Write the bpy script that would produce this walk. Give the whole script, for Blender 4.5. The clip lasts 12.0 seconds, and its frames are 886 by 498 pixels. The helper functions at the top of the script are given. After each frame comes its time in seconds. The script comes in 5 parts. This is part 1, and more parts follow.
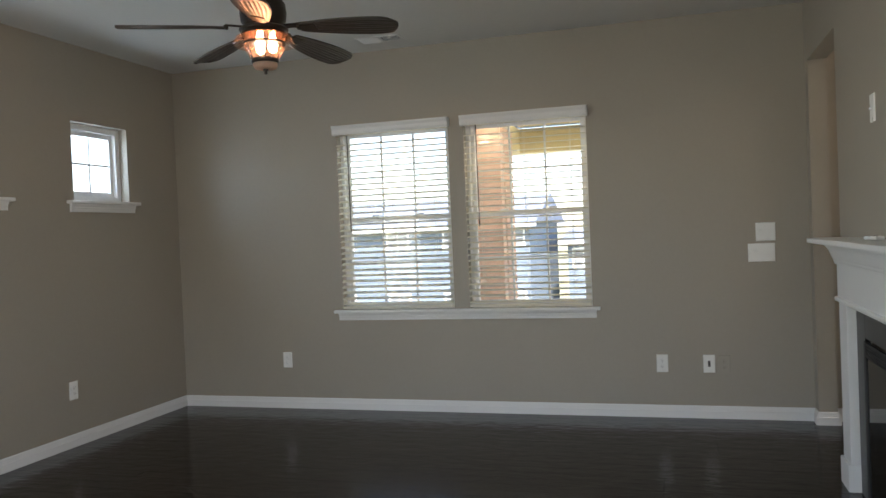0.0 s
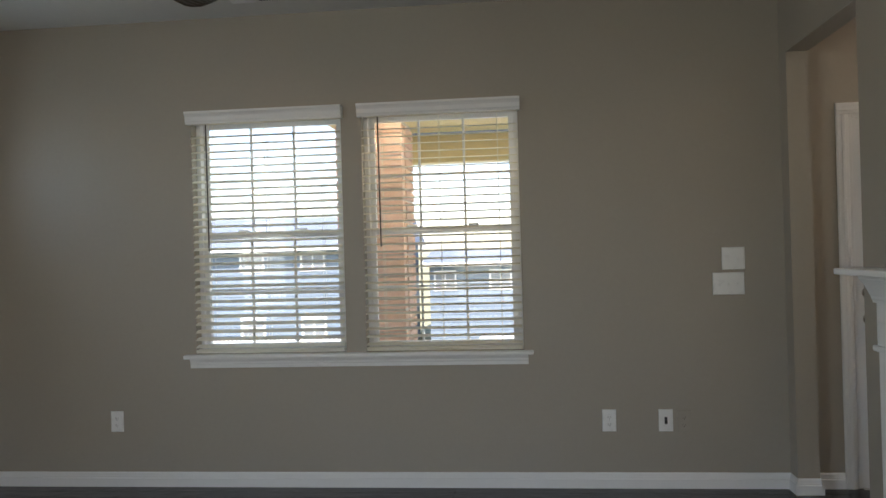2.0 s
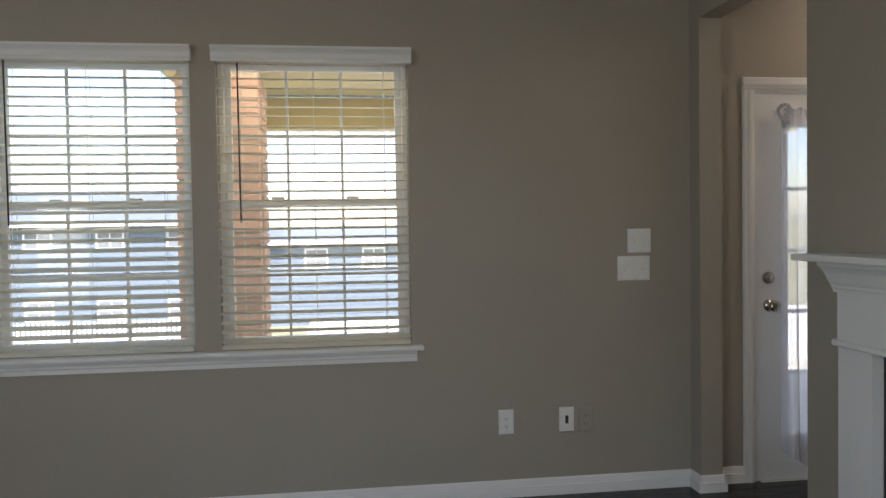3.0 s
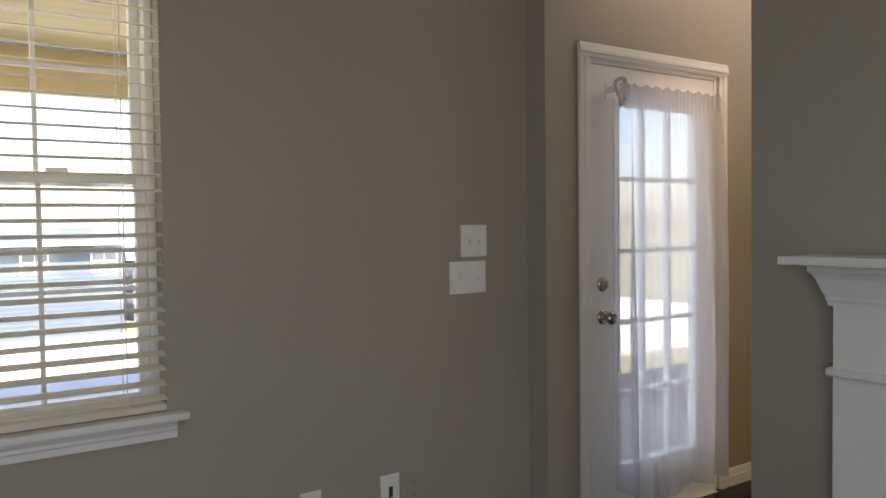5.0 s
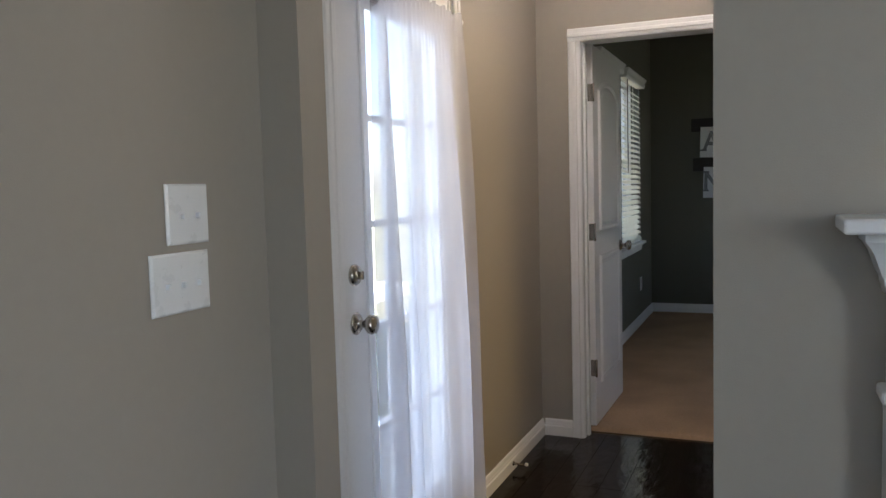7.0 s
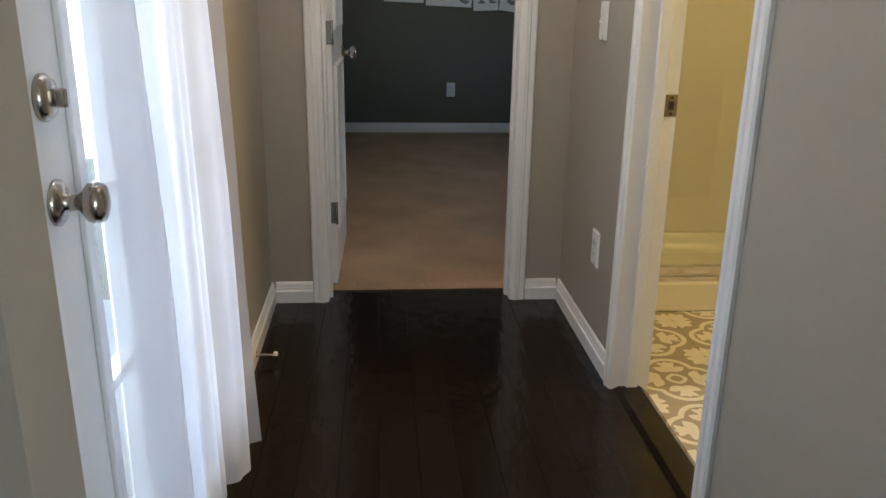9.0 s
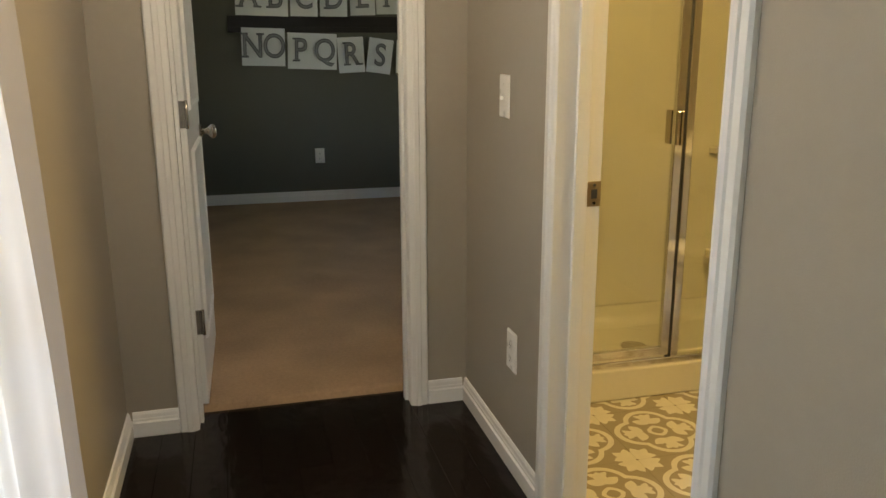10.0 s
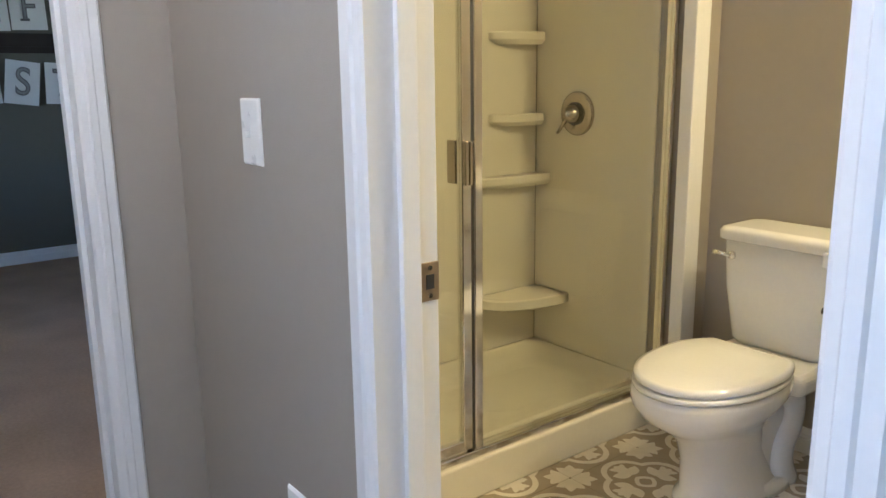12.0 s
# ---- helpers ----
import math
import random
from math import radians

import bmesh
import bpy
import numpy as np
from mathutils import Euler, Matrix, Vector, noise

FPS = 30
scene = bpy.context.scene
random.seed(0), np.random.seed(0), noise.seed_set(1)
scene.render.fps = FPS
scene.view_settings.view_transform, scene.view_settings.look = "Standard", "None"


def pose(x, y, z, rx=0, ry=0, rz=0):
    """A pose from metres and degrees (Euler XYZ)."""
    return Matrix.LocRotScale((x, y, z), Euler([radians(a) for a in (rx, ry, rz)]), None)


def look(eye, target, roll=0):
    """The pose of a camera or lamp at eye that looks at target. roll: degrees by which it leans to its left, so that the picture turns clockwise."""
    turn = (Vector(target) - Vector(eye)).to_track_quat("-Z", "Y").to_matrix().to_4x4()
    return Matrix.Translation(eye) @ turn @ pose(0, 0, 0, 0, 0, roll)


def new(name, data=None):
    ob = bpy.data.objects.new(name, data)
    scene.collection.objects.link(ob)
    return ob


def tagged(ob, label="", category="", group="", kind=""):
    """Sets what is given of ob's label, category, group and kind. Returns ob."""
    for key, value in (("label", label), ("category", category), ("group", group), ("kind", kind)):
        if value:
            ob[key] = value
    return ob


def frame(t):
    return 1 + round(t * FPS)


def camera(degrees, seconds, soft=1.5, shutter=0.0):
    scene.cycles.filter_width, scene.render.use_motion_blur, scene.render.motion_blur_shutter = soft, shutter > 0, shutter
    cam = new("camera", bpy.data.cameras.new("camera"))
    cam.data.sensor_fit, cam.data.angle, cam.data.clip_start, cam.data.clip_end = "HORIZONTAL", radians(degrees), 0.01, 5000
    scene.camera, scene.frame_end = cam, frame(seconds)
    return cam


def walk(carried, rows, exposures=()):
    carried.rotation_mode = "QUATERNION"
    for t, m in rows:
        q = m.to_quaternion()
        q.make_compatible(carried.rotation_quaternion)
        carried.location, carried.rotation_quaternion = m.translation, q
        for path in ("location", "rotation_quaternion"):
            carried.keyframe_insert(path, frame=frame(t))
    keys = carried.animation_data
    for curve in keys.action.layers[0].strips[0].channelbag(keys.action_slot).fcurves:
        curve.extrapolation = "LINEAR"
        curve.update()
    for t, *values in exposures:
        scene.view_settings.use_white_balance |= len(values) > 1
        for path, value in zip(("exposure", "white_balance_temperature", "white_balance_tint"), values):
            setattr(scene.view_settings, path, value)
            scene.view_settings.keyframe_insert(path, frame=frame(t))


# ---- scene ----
cam = camera(58.5, 12.0)
PATH = [
    (0, (-0.832, -5.743, 1.367), (-1.402, -3.826, 1.33), -2.4),
    (0.5, (-0.94, -5.501, 1.375), (-1.482, -3.576, 1.344), -1.7),
    (1, (-1.09, -5.209, 1.373), (-1.512, -3.254, 1.347), -0.9),
    (1.5, (-1.262, -4.89, 1.373), (-1.504, -2.905, 1.375), -1.5),
    (2, (-1.406, -4.539, 1.38), (-1.615, -2.55, 1.385), -1.6),
    (2.5, (-1.632, -4.188, 1.392), (-1.577, -2.188, 1.386), -1.3),
    (2.7, (-1.71, -4.061, 1.388), (-1.563, -2.067, 1.353), -1.1),
    (4.5, (-2.035, -2.79, 1.379), (-1.137, -1.004, 1.324), -0.7),
    (5, (-2.106, -2.44, 1.364), (-0.964, -0.8, 1.299), -0.7),
    (5.5, (-2.097, -2.101, 1.356), (-0.769, -0.609, 1.26), -1.1),
    (6, (-1.995, -1.739, 1.346), (-0.497, -0.418, 1.236), -1.1),
    (6.5, (-1.835, -1.399, 1.339), (-0.068, -0.474, 1.184), -1.9),
    (6.7, (-1.734, -1.283, 1.338), (0.066, -0.426, 1.185), -1.7),
    (8.3, (-0.939, -0.619, 1.275), (1.014, -0.483, 0.866), -0.6),
    (8.5, (-0.855, -0.56, 1.257), (1.085, -0.55, 0.771), 0.3),
    (9, (-0.652, -0.439, 1.224), (1.245, -0.598, 0.614), 0.9),
    (9.5, (-0.419, -0.418, 1.246), (1.466, -0.623, 0.61), 0.7),
    (10, (-0.22, -0.419, 1.285), (1.657, -0.904, 0.797), -0.2),
    (10.5, (-0.056, -0.421, 1.317), (1.723, -1.23, 0.894), -1.0),
    (11, (0.141, -0.488, 1.291), (1.897, -1.354, 0.882), -0.9),
    (11.5, (0.356, -0.552, 1.277), (2.096, -1.449, 0.863), -0.9),
    (12, (0.614, -0.556, 1.253), (2.163, -1.746, 0.822), -0.8),
]
EXPOSURE = [(0, 1.8, 6450, 15), (1.5, 1.55, 6450, 15), (2.5, 1.4, 6400, 16), (4.5, 1.45, 6450, 19), (5.5, 1.65, 6650, 19), (6.5, 2.0, 6100, 17),
            (8.5, 2.5, 5650, 17), (9, 2.6, 6000, 12), (9.5, 2.7, 6600, 12), (10, 2.65, 7200, 9), (10.5, 3.25, 5400, 11), (11, 3.4, 5250, 12), (12, 3.15, 4950, 15)]
walk(cam, [(t, look(e, a, r)) for t, e, a, r in PATH], EXPOSURE)

# ---- world and large lights ----
world = bpy.data.worlds.new("sky_world")
scene.world = world
world.use_nodes = True
wn = world.node_tree.nodes
sky = wn.new("ShaderNodeTexSky")
sky.sky_type = 'NISHITA'
sky.sun_disc = False
sky.sun_elevation = radians(53)
sky.sun_rotation = radians(160)
wn["Background"].inputs["Strength"].default_value = 0.15
world.node_tree.links.new(sky.outputs[0], wn["Background"].inputs[0])

sun_data = bpy.data.lights.new("sun", 'SUN')
sun_data.energy = 5.0
sun_data.angle = radians(0.5)
sun_data.color = (1.0, 0.95, 0.87)
sun = new("sun", sun_data)
sun.matrix_world = look((5.1, -14.1, 20), (0, 0, 0))


def area_lamp(name, m, w, h, watts, color):
    data = bpy.data.lights.new(name, 'AREA')
    data.shape, data.size, data.size_y, data.energy, data.color = 'RECTANGLE', w, h, watts, color
    ob = new(name, data)
    ob.matrix_world = m
    return ob


# fill lamps added in unseen, made-up openings: living room back and sides, bedroom south
area_lamp("back_fill_light", look((-1.45, -9.07, 1.45), (-1.45, 0, 1.45)), 2.3, 1.9, 3.0, (0.90, 0.96, 1.0))
area_lamp("side_fill_light", look((-4.93, -5.6, 1.45), (0, -5.6, 1.45)), 1.9, 1.9, 17, (0.92, 1.0, 0.97))
area_lamp("east_fill_light", look((0.07, -6.6, 1.45), (-4.8, -5.6, 1.45)), 1.9, 1.9, 16, (0.97, 0.98, 1.0))
area_lamp("bedroom_fill_light", look((4.9, -3.95, 1.5), (4.9, 0, 1.2)), 1.3, 1.3, 0.12, (1.0, 0.95, 0.88))
# bathroom vanity light, above the vanity on the south side of the bathroom
area_lamp("vanity_light_glow", look((1.05, -2.86, 2.0), (1.35, -1.3, 1.2)), 0.6, 0.25, 5.3, (1.0, 0.70, 0.26))
# area lamps standing in for sky light at the glazed porch door and the left window
area_lamp("porch_door_daylight", look((0.815, 0.10, 1.1), (0.815, -2, 1.0)), 0.52, 1.55, 1.4, (0.74, 0.87, 1.0))
area_lamp("left_window_skylight", look((-2.92, 0.50, 2.62), (-2.92, -1.2, 0.5)), 0.85, 0.5, 6, (0.66, 0.87, 1.0))
# warm lamp added out of view under the porch ceiling to brighten the right blind
area_lamp("right_blind_fill", look((-1.89, 0.45, 2.50), (-1.89, -0.6, 0.9)), 0.85, 0.3, 3.5, (1.0, 0.92, 0.72))
# sky light at the two small high windows
for wy in (-0.90, -2.11):
    area_lamp("small_window_skylight", look((-5.06, wy, 2.0), (0, wy, 1.2)), 0.5, 0.5, 2.2, (0.62, 0.84, 1.0))


# ---- materials ----
def material(name, color, rough=0.5, metal=0.0, vary=0.06, scale=3.0, bump=0.0, bump_scale=200.0, fine=0.03,
             random_amount=0.0, coat=0.0, spec=0.5):
    """Paint-like surface: base colour with a broad and a fine variation, and a fine relief."""
    m = bpy.data.materials.new(name)
    m.use_nodes = True
    n, l = m.node_tree.nodes, m.node_tree.links
    p = n["Principled BSDF"]
    p.inputs["Roughness"].default_value = rough
    p.inputs["Metallic"].default_value = metal
    p.inputs["Coat Weight"].default_value = coat
    p.inputs["Specular IOR Level"].default_value = spec
    co = n.new("ShaderNodeTexCoord")
    big = n.new("ShaderNodeTexNoise")
    big.inputs["Scale"].default_value, big.inputs["Detail"].default_value = scale, 4
    small = n.new("ShaderNodeTexNoise")
    small.inputs["Scale"].default_value, small.inputs["Detail"].default_value = scale * 25, 2
    for t in (big, small):
        l.new(co.outputs["Object"], t.inputs["Vector"])
    a = n.new("ShaderNodeMath"); a.operation = 'MULTIPLY_ADD'
    a.inputs[1].default_value, a.inputs[2].default_value = vary * 2, 1 - vary
    l.new(big.outputs[0], a.inputs[0])
    b = n.new("ShaderNodeMath"); b.operation = 'MULTIPLY_ADD'
    b.inputs[1].default_value = fine * 2
    l.new(small.outputs[0], b.inputs[0]); l.new(a.outputs[0], b.inputs[2])
    value = b
    if random_amount:
        info = n.new("ShaderNodeObjectInfo")
        c = n.new("ShaderNodeMath"); c.operation = 'MULTIPLY_ADD'
        c.inputs[1].default_value = random_amount
        l.new(info.outputs["Random"], c.inputs[0]); l.new(b.outputs[0], c.inputs[2])
        value = c
    mix = n.new("ShaderNodeVectorMath"); mix.operation = 'SCALE'
    mix.inputs[0].default_value = color
    l.new(value.outputs[0], mix.inputs["Scale"])
    l.new(mix.outputs[0], p.inputs["Base Color"])
    r = n.new("ShaderNodeMath"); r.operation = 'MULTIPLY_ADD'
    r.inputs[1].default_value, r.inputs[2].default_value = rough * 0.25, rough * 0.875
    l.new(big.outputs[0], r.inputs[0]); l.new(r.outputs[0], p.inputs["Roughness"])
    if bump:
        bn = n.new("ShaderNodeTexNoise"); bn.inputs["Scale"].default_value = bump_scale
        l.new(co.outputs["Object"], bn.inputs["Vector"])
        bu = n.new("ShaderNodeBump"); bu.inputs["Strength"].default_value, bu.inputs["Distance"].default_value = bump, 0.002
        l.new(bn.outputs[0], bu.inputs["Height"]); l.new(bu.outputs[0], p.inputs["Normal"])
    return m


def glow(name, color, strength):
    m = bpy.data.materials.new(name)
    m.use_nodes = True
    p = m.node_tree.nodes["Principled BSDF"]
    p.inputs["Base Color"].default_value = (*color, 1)
    p.inputs["Emission Color"].default_value = (*color, 1)
    p.inputs["Emission Strength"].default_value = strength
    return m


def glass(name, tint=(1, 1, 1), rough=0.0):
    m = bpy.data.materials.new(name)
    m.use_nodes = True
    n, l = m.node_tree.nodes, m.node_tree.links
    n.remove(n["Principled BSDF"])
    tr = n.new("ShaderNodeBsdfTransparent"); tr.inputs[0].default_value = (*tint, 1)
    gl = n.new("ShaderNodeBsdfGlossy"); gl.inputs["Roughness"].default_value = rough
    lw = n.new("ShaderNodeLayerWeight"); lw.inputs[0].default_value = 0.5
    pw = n.new("ShaderNodeMath"); pw.operation = 'POWER'; pw.inputs[1].default_value = 5.0
    fr = n.new("ShaderNodeMath"); fr.operation = 'MULTIPLY_ADD'; fr.inputs[1].default_value, fr.inputs[2].default_value = 0.9, 0.05
    l.new(lw.outputs["Facing"], pw.inputs[0]); l.new(pw.outputs[0], fr.inputs[0])
    mx = n.new("ShaderNodeMixShader")
    l.new(fr.outputs[0], mx.inputs[0]); l.new(tr.outputs[0], mx.inputs[1]); l.new(gl.outputs[0], mx.inputs[2])
    l.new(mx.outputs[0], n["Material Output"].inputs[0])
    return m


WALL = material("greige_wall_paint", (0.365, 0.330, 0.275), 0.47, vary=0.05, scale=1.5, bump=0.25, bump_scale=350)
BEDWALL = material("slate_grey_wall_paint", (0.128, 0.122, 0.092), 0.65, vary=0.05, scale=1.5, bump=0.25, bump_scale=350)
CEIL = material("ceiling_white", (0.72, 0.71, 0.69), 0.9, vary=0.03, scale=1.2, bump=0.3, bump_scale=160)
TRIM = material("white_trim_paint", (0.80, 0.80, 0.79), 0.32, vary=0.03, scale=4)
BLIND = material("white_blind_slat", (0.86, 0.85, 0.80), 0.45, vary=0.03, scale=6)


def slightly_translucent(m, share, color):
    """Mixes a little through-light into a thin plastic surface."""
    n, l = m.node_tree.nodes, m.node_tree.links
    t = n.new("ShaderNodeBsdfTranslucent"); t.inputs[0].default_value = (*color, 1)
    mx = n.new("ShaderNodeMixShader"); mx.inputs[0].default_value = share
    l.new(n["Principled BSDF"].outputs[0], mx.inputs[1]); l.new(t.outputs[0], mx.inputs[2])
    l.new(mx.outputs[0], n["Material Output"].inputs[0])


slightly_translucent(BLIND, 0.5, (0.97, 0.93, 0.80))
VINYL = material("white_vinyl", (0.80, 0.80, 0.80), 0.35, vary=0.02, scale=5)
PLASTIC = material("white_plate_plastic", (0.82, 0.82, 0.80), 0.28, vary=0.02, scale=20)
SLOT = material("dark_slot", (0.03, 0.03, 0.03), 0.6)
PANE = glass("window_glass")
SHOWERGLASS = glass("shower_glass", (0.97, 0.975, 0.95))
NICKEL = material("brushed_nickel", (0.46, 0.42, 0.37), 0.25, 1.0, vary=0.06, scale=30)
CHROME = material("polished_chrome", (0.78, 0.77, 0.75), 0.12, 1.0, vary=0.03, scale=20)
BRONZE = material("oil_rubbed_bronze", (0.035, 0.026, 0.02), 0.4, 0.6, vary=0.15, scale=20)
BLADE = material("espresso_palm_blade", (0.045, 0.036, 0.030), 0.36, vary=0.2, scale=8)
BLACK = material("black_slate_surround", (0.022, 0.022, 0.024), 0.35, vary=0.2, scale=8, bump=0.2, bump_scale=60)
BOX = material("firebox_black_steel", (0.010, 0.010, 0.011), 0.5, vary=0.2, scale=8)
PORCELAIN = material("white_porcelain", (0.80, 0.79, 0.76), 0.10, vary=0.015, scale=3, coat=0.3)
ACRYLIC = material("cream_acrylic", (0.74, 0.71, 0.62), 0.22, vary=0.03, scale=2)
PAPER = material("white_paper", (0.76, 0.76, 0.74), 0.8, vary=0.03, scale=9)
INK = material("grey_letter_ink", (0.16, 0.16, 0.165), 0.8, vary=0.08, scale=30)
DARKWOOD = material("espresso_shelf_wood", (0.030, 0.022, 0.018), 0.45, vary=0.25, scale=9)
BRICK = material("red_brick", (0.74, 0.51, 0.39), 0.85, vary=0.25, scale=14, bump=0.5, bump_scale=90, random_amount=0.35)
MORTAR = material("pale_mortar", (0.62, 0.58, 0.52), 0.9, vary=0.1, scale=20)
PORCHWOOD = material("yellow_pine_boards", (0.84, 0.68, 0.34), 0.55, vary=0.12, scale=6, random_amount=0.12)
CONCRETE = material("porch_concrete", (0.68, 0.67, 0.63), 0.85, vary=0.1, scale=4, bump=0.3, bump_scale=80)
GRASS = material("lawn", (0.27, 0.26, 0.15), 0.9, vary=0.3, scale=1.2, bump=0.8, bump_scale=40)
SIDING = material("slate_blue_siding", (0.17, 0.215, 0.27), 0.7, vary=0.05, scale=2)
ROOF = material("slate_blue_shingles", (0.15, 0.18, 0.23), 0.85, vary=0.2, scale=5, bump=0.5, bump_scale=20)
HOUSEPANE = material("far_window_pane", (0.20, 0.22, 0.24), 0.15)
STRIKE = material("worn_brass", (0.42, 0.33, 0.22), 0.38, 0.7, vary=0.15, scale=60)
HATCH = material("grey_letter_hatch", (0.27, 0.27, 0.27), 0.8, vary=0.25, scale=60)
RUBBER = material("white_rubber_tip", (0.75, 0.75, 0.73), 0.6)


def floor_wood():
    m = material("espresso_hardwood", (0.0085, 0.0052, 0.004), 0.17, spec=0.45, vary=0.2, scale=4, random_amount=0.55)
    n, l = m.node_tree.nodes, m.node_tree.links
    p = n["Principled BSDF"]
    co = n.new("ShaderNodeTexCoord")
    mp = n.new("ShaderNodeMapping"); mp.inputs["Scale"].default_value = (6, 90, 20)
    g = n.new("ShaderNodeTexNoise"); g.inputs["Scale"].default_value, g.inputs["Detail"].default_value = 1.0, 5
    info = n.new("ShaderNodeObjectInfo")
    off = n.new("ShaderNodeVectorMath"); off.operation = 'MULTIPLY_ADD'
    off.inputs[1].default_value = (37.0, 11.0, 5.0)
    l.new(info.outputs["Random"], off.inputs[0]); l.new(co.outputs["Object"], off.inputs[2])
    l.new(off.outputs[0], mp.inputs[0]); l.new(mp.outputs[0], g.inputs["Vector"])
    w = n.new("ShaderNodeTexNoise"); w.inputs["Scale"].default_value = 11.0
    wp = n.new("ShaderNodeMapping"); wp.inputs["Scale"].default_value = (0.9, 1.6, 1.0)
    l.new(off.outputs[0], wp.inputs[0]); l.new(wp.outputs[0], w.inputs["Vector"])
    p.inputs["IOR"].default_value = 1.33
    add = n.new("ShaderNodeMath"); add.operation = 'MULTIPLY_ADD'; add.inputs[1].default_value = 0.10
    l.new(g.outputs[0], add.inputs[0]); l.new(w.outputs[0], add.inputs[2])
    bu = n.new("ShaderNodeBump"); bu.inputs["Strength"].default_value, bu.inputs["Distance"].default_value = 0.5, 0.0050
    l.new(add.outputs[0], bu.inputs["Height"]); l.new(bu.outputs[0], p.inputs["Normal"])
    return m


FLOORWOOD = floor_wood()


def carpet():
    m = material("beige_carpet", (0.31, 0.212, 0.13), 0.95, vary=0.45, scale=3.0, fine=0.25, bump=1.0, bump_scale=420)
    return m


CARPET = carpet()


def fabric():
    m = bpy.data.materials.new("sheer_white_curtain")
    m.use_nodes = True
    n, l = m.node_tree.nodes, m.node_tree.links
    n.remove(n["Principled BSDF"])
    d = n.new("ShaderNodeBsdfDiffuse"); d.inputs[0].default_value = (0.90, 0.88, 0.93, 1)
    t = n.new("ShaderNodeBsdfTranslucent"); t.inputs[0].default_value = (0.50, 0.50, 0.52, 1)
    tr = n.new("ShaderNodeBsdfTransparent")
    co = n.new("ShaderNodeTexCoord")
    ns = n.new("ShaderNodeTexNoise"); ns.inputs["Scale"].default_value = 500
    l.new(co.outputs["Object"], ns.inputs["Vector"])
    bu = n.new("ShaderNodeBump"); bu.inputs["Strength"].default_value = 0.1
    l.new(ns.outputs[0], bu.inputs["Height"]); l.new(bu.outputs[0], d.inputs["Normal"])
    a = n.new("ShaderNodeMixShader"); a.inputs[0].default_value = 0.5
    l.new(d.outputs[0], a.inputs[1]); l.new(t.outputs[0], a.inputs[2])
    b = n.new("ShaderNodeMixShader"); b.inputs[0].default_value = 0.34
    l.new(a.outputs[0], b.inputs[1]); l.new(tr.outputs[0], b.inputs[2])
    l.new(b.outputs[0], n["Material Output"].inputs[0])
    return m


SHEER = fabric()


# ---- mesh helpers ----
def box(bm, x0, y0, z0, x1, y1, z1):
    vs = [bm.verts.new((x, y, z)) for x in (x0, x1) for y in (y0, y1) for z in (z0, z1)]
    for f in ((0, 1, 3, 2), (4, 6, 7, 5), (0, 4, 5, 1), (2, 3, 7, 6), (0, 2, 6, 4), (1, 5, 7, 3)):
        bm.faces.new([vs[i] for i in f])
    return vs


def bevelled(bm, width=0.003, segments=2):
    bmesh.ops.bevel(bm, geom=list(bm.edges), offset=width, segments=segments, profile=0.5, affect='EDGES', clamp_overlap=True)
    return bm


def boxes(*list_of, bevel=0.0):
    bm = bmesh.new()
    for b in list_of:
        box(bm, *b)
    if bevel:
        bevelled(bm, bevel)
    return bm


def rbox(x0, y0, z0, x1, y1, z1, bevel=0.004, segments=2):
    bm = bmesh.new()
    box(bm, x0, y0, z0, x1, y1, z1)
    return bevelled(bm, bevel, segments)


def rod(bm, a, b, r, sides=12, r2=None):
    """A closed round bar from a to b."""
    a, b = Vector(a), Vector(b)
    q = (b - a).to_track_quat('Z', 'Y')
    r2 = r if r2 is None else r2
    rings = []
    for c, rr in ((a, r), (b, r2)):
        rings.append([bm.verts.new(c + q @ Vector((rr * math.cos(2 * math.pi * i / sides), rr * math.sin(2 * math.pi * i / sides), 0))) for i in range(sides)])
    for i in range(sides):
        j = (i + 1) % sides
        bm.faces.new((rings[0][i], rings[0][j], rings[1][j], rings[1][i])).smooth = True
    bm.faces.new(rings[0][::-1]); bm.faces.new(rings[1])
    return bm


def lathe(bm, profile, centre=(0, 0, 0), turn=None, sides=32):
    """Turns (radius, height) pairs about the axis z of centre; turn: a matrix applied first."""
    turn = turn or Matrix.Identity(4)
    rings = []
    for r, z in profile:
        rings.append([bm.verts.new(Vector(centre) + turn @ Vector((max(r, 1e-4) * math.cos(2 * math.pi * i / sides), max(r, 1e-4) * math.sin(2 * math.pi * i / sides), z))) for i in range(sides)])
    for k in range(len(rings) - 1):
        for i in range(sides):
            j = (i + 1) % sides
            bm.faces.new((rings[k][i], rings[k][j], rings[k + 1][j], rings[k + 1][i])).smooth = True
    bm.faces.new(rings[0][::-1]); bm.faces.new(rings[-1])
    return bm


def loft(bm, rings, cap=True, smooth=True):
    """Skin over closed rings of points of equal count."""
    vr = [[bm.verts.new(p) for p in ring] for ring in rings]
    k = len(vr[0])
    for a, b in zip(vr, vr[1:]):
        for i in range(k):
            j = (i + 1) % k
            bm.faces.new((a[i], a[j], b[j], b[i])).smooth = smooth
    if cap:
        bm.faces.new(vr[0][::-1]); bm.faces.new(vr[-1])
    return bm


def extrude(bm, profile, a, b, u, v):
    """Runs a closed profile of (p, q) pairs, laid along u and v, from a to b."""
    a, b, u, v = Vector(a), Vector(b), Vector(u), Vector(v)
    return loft(bm, [[e + u * p + v * q for p, q in profile] for e in (a, b)], smooth=False)


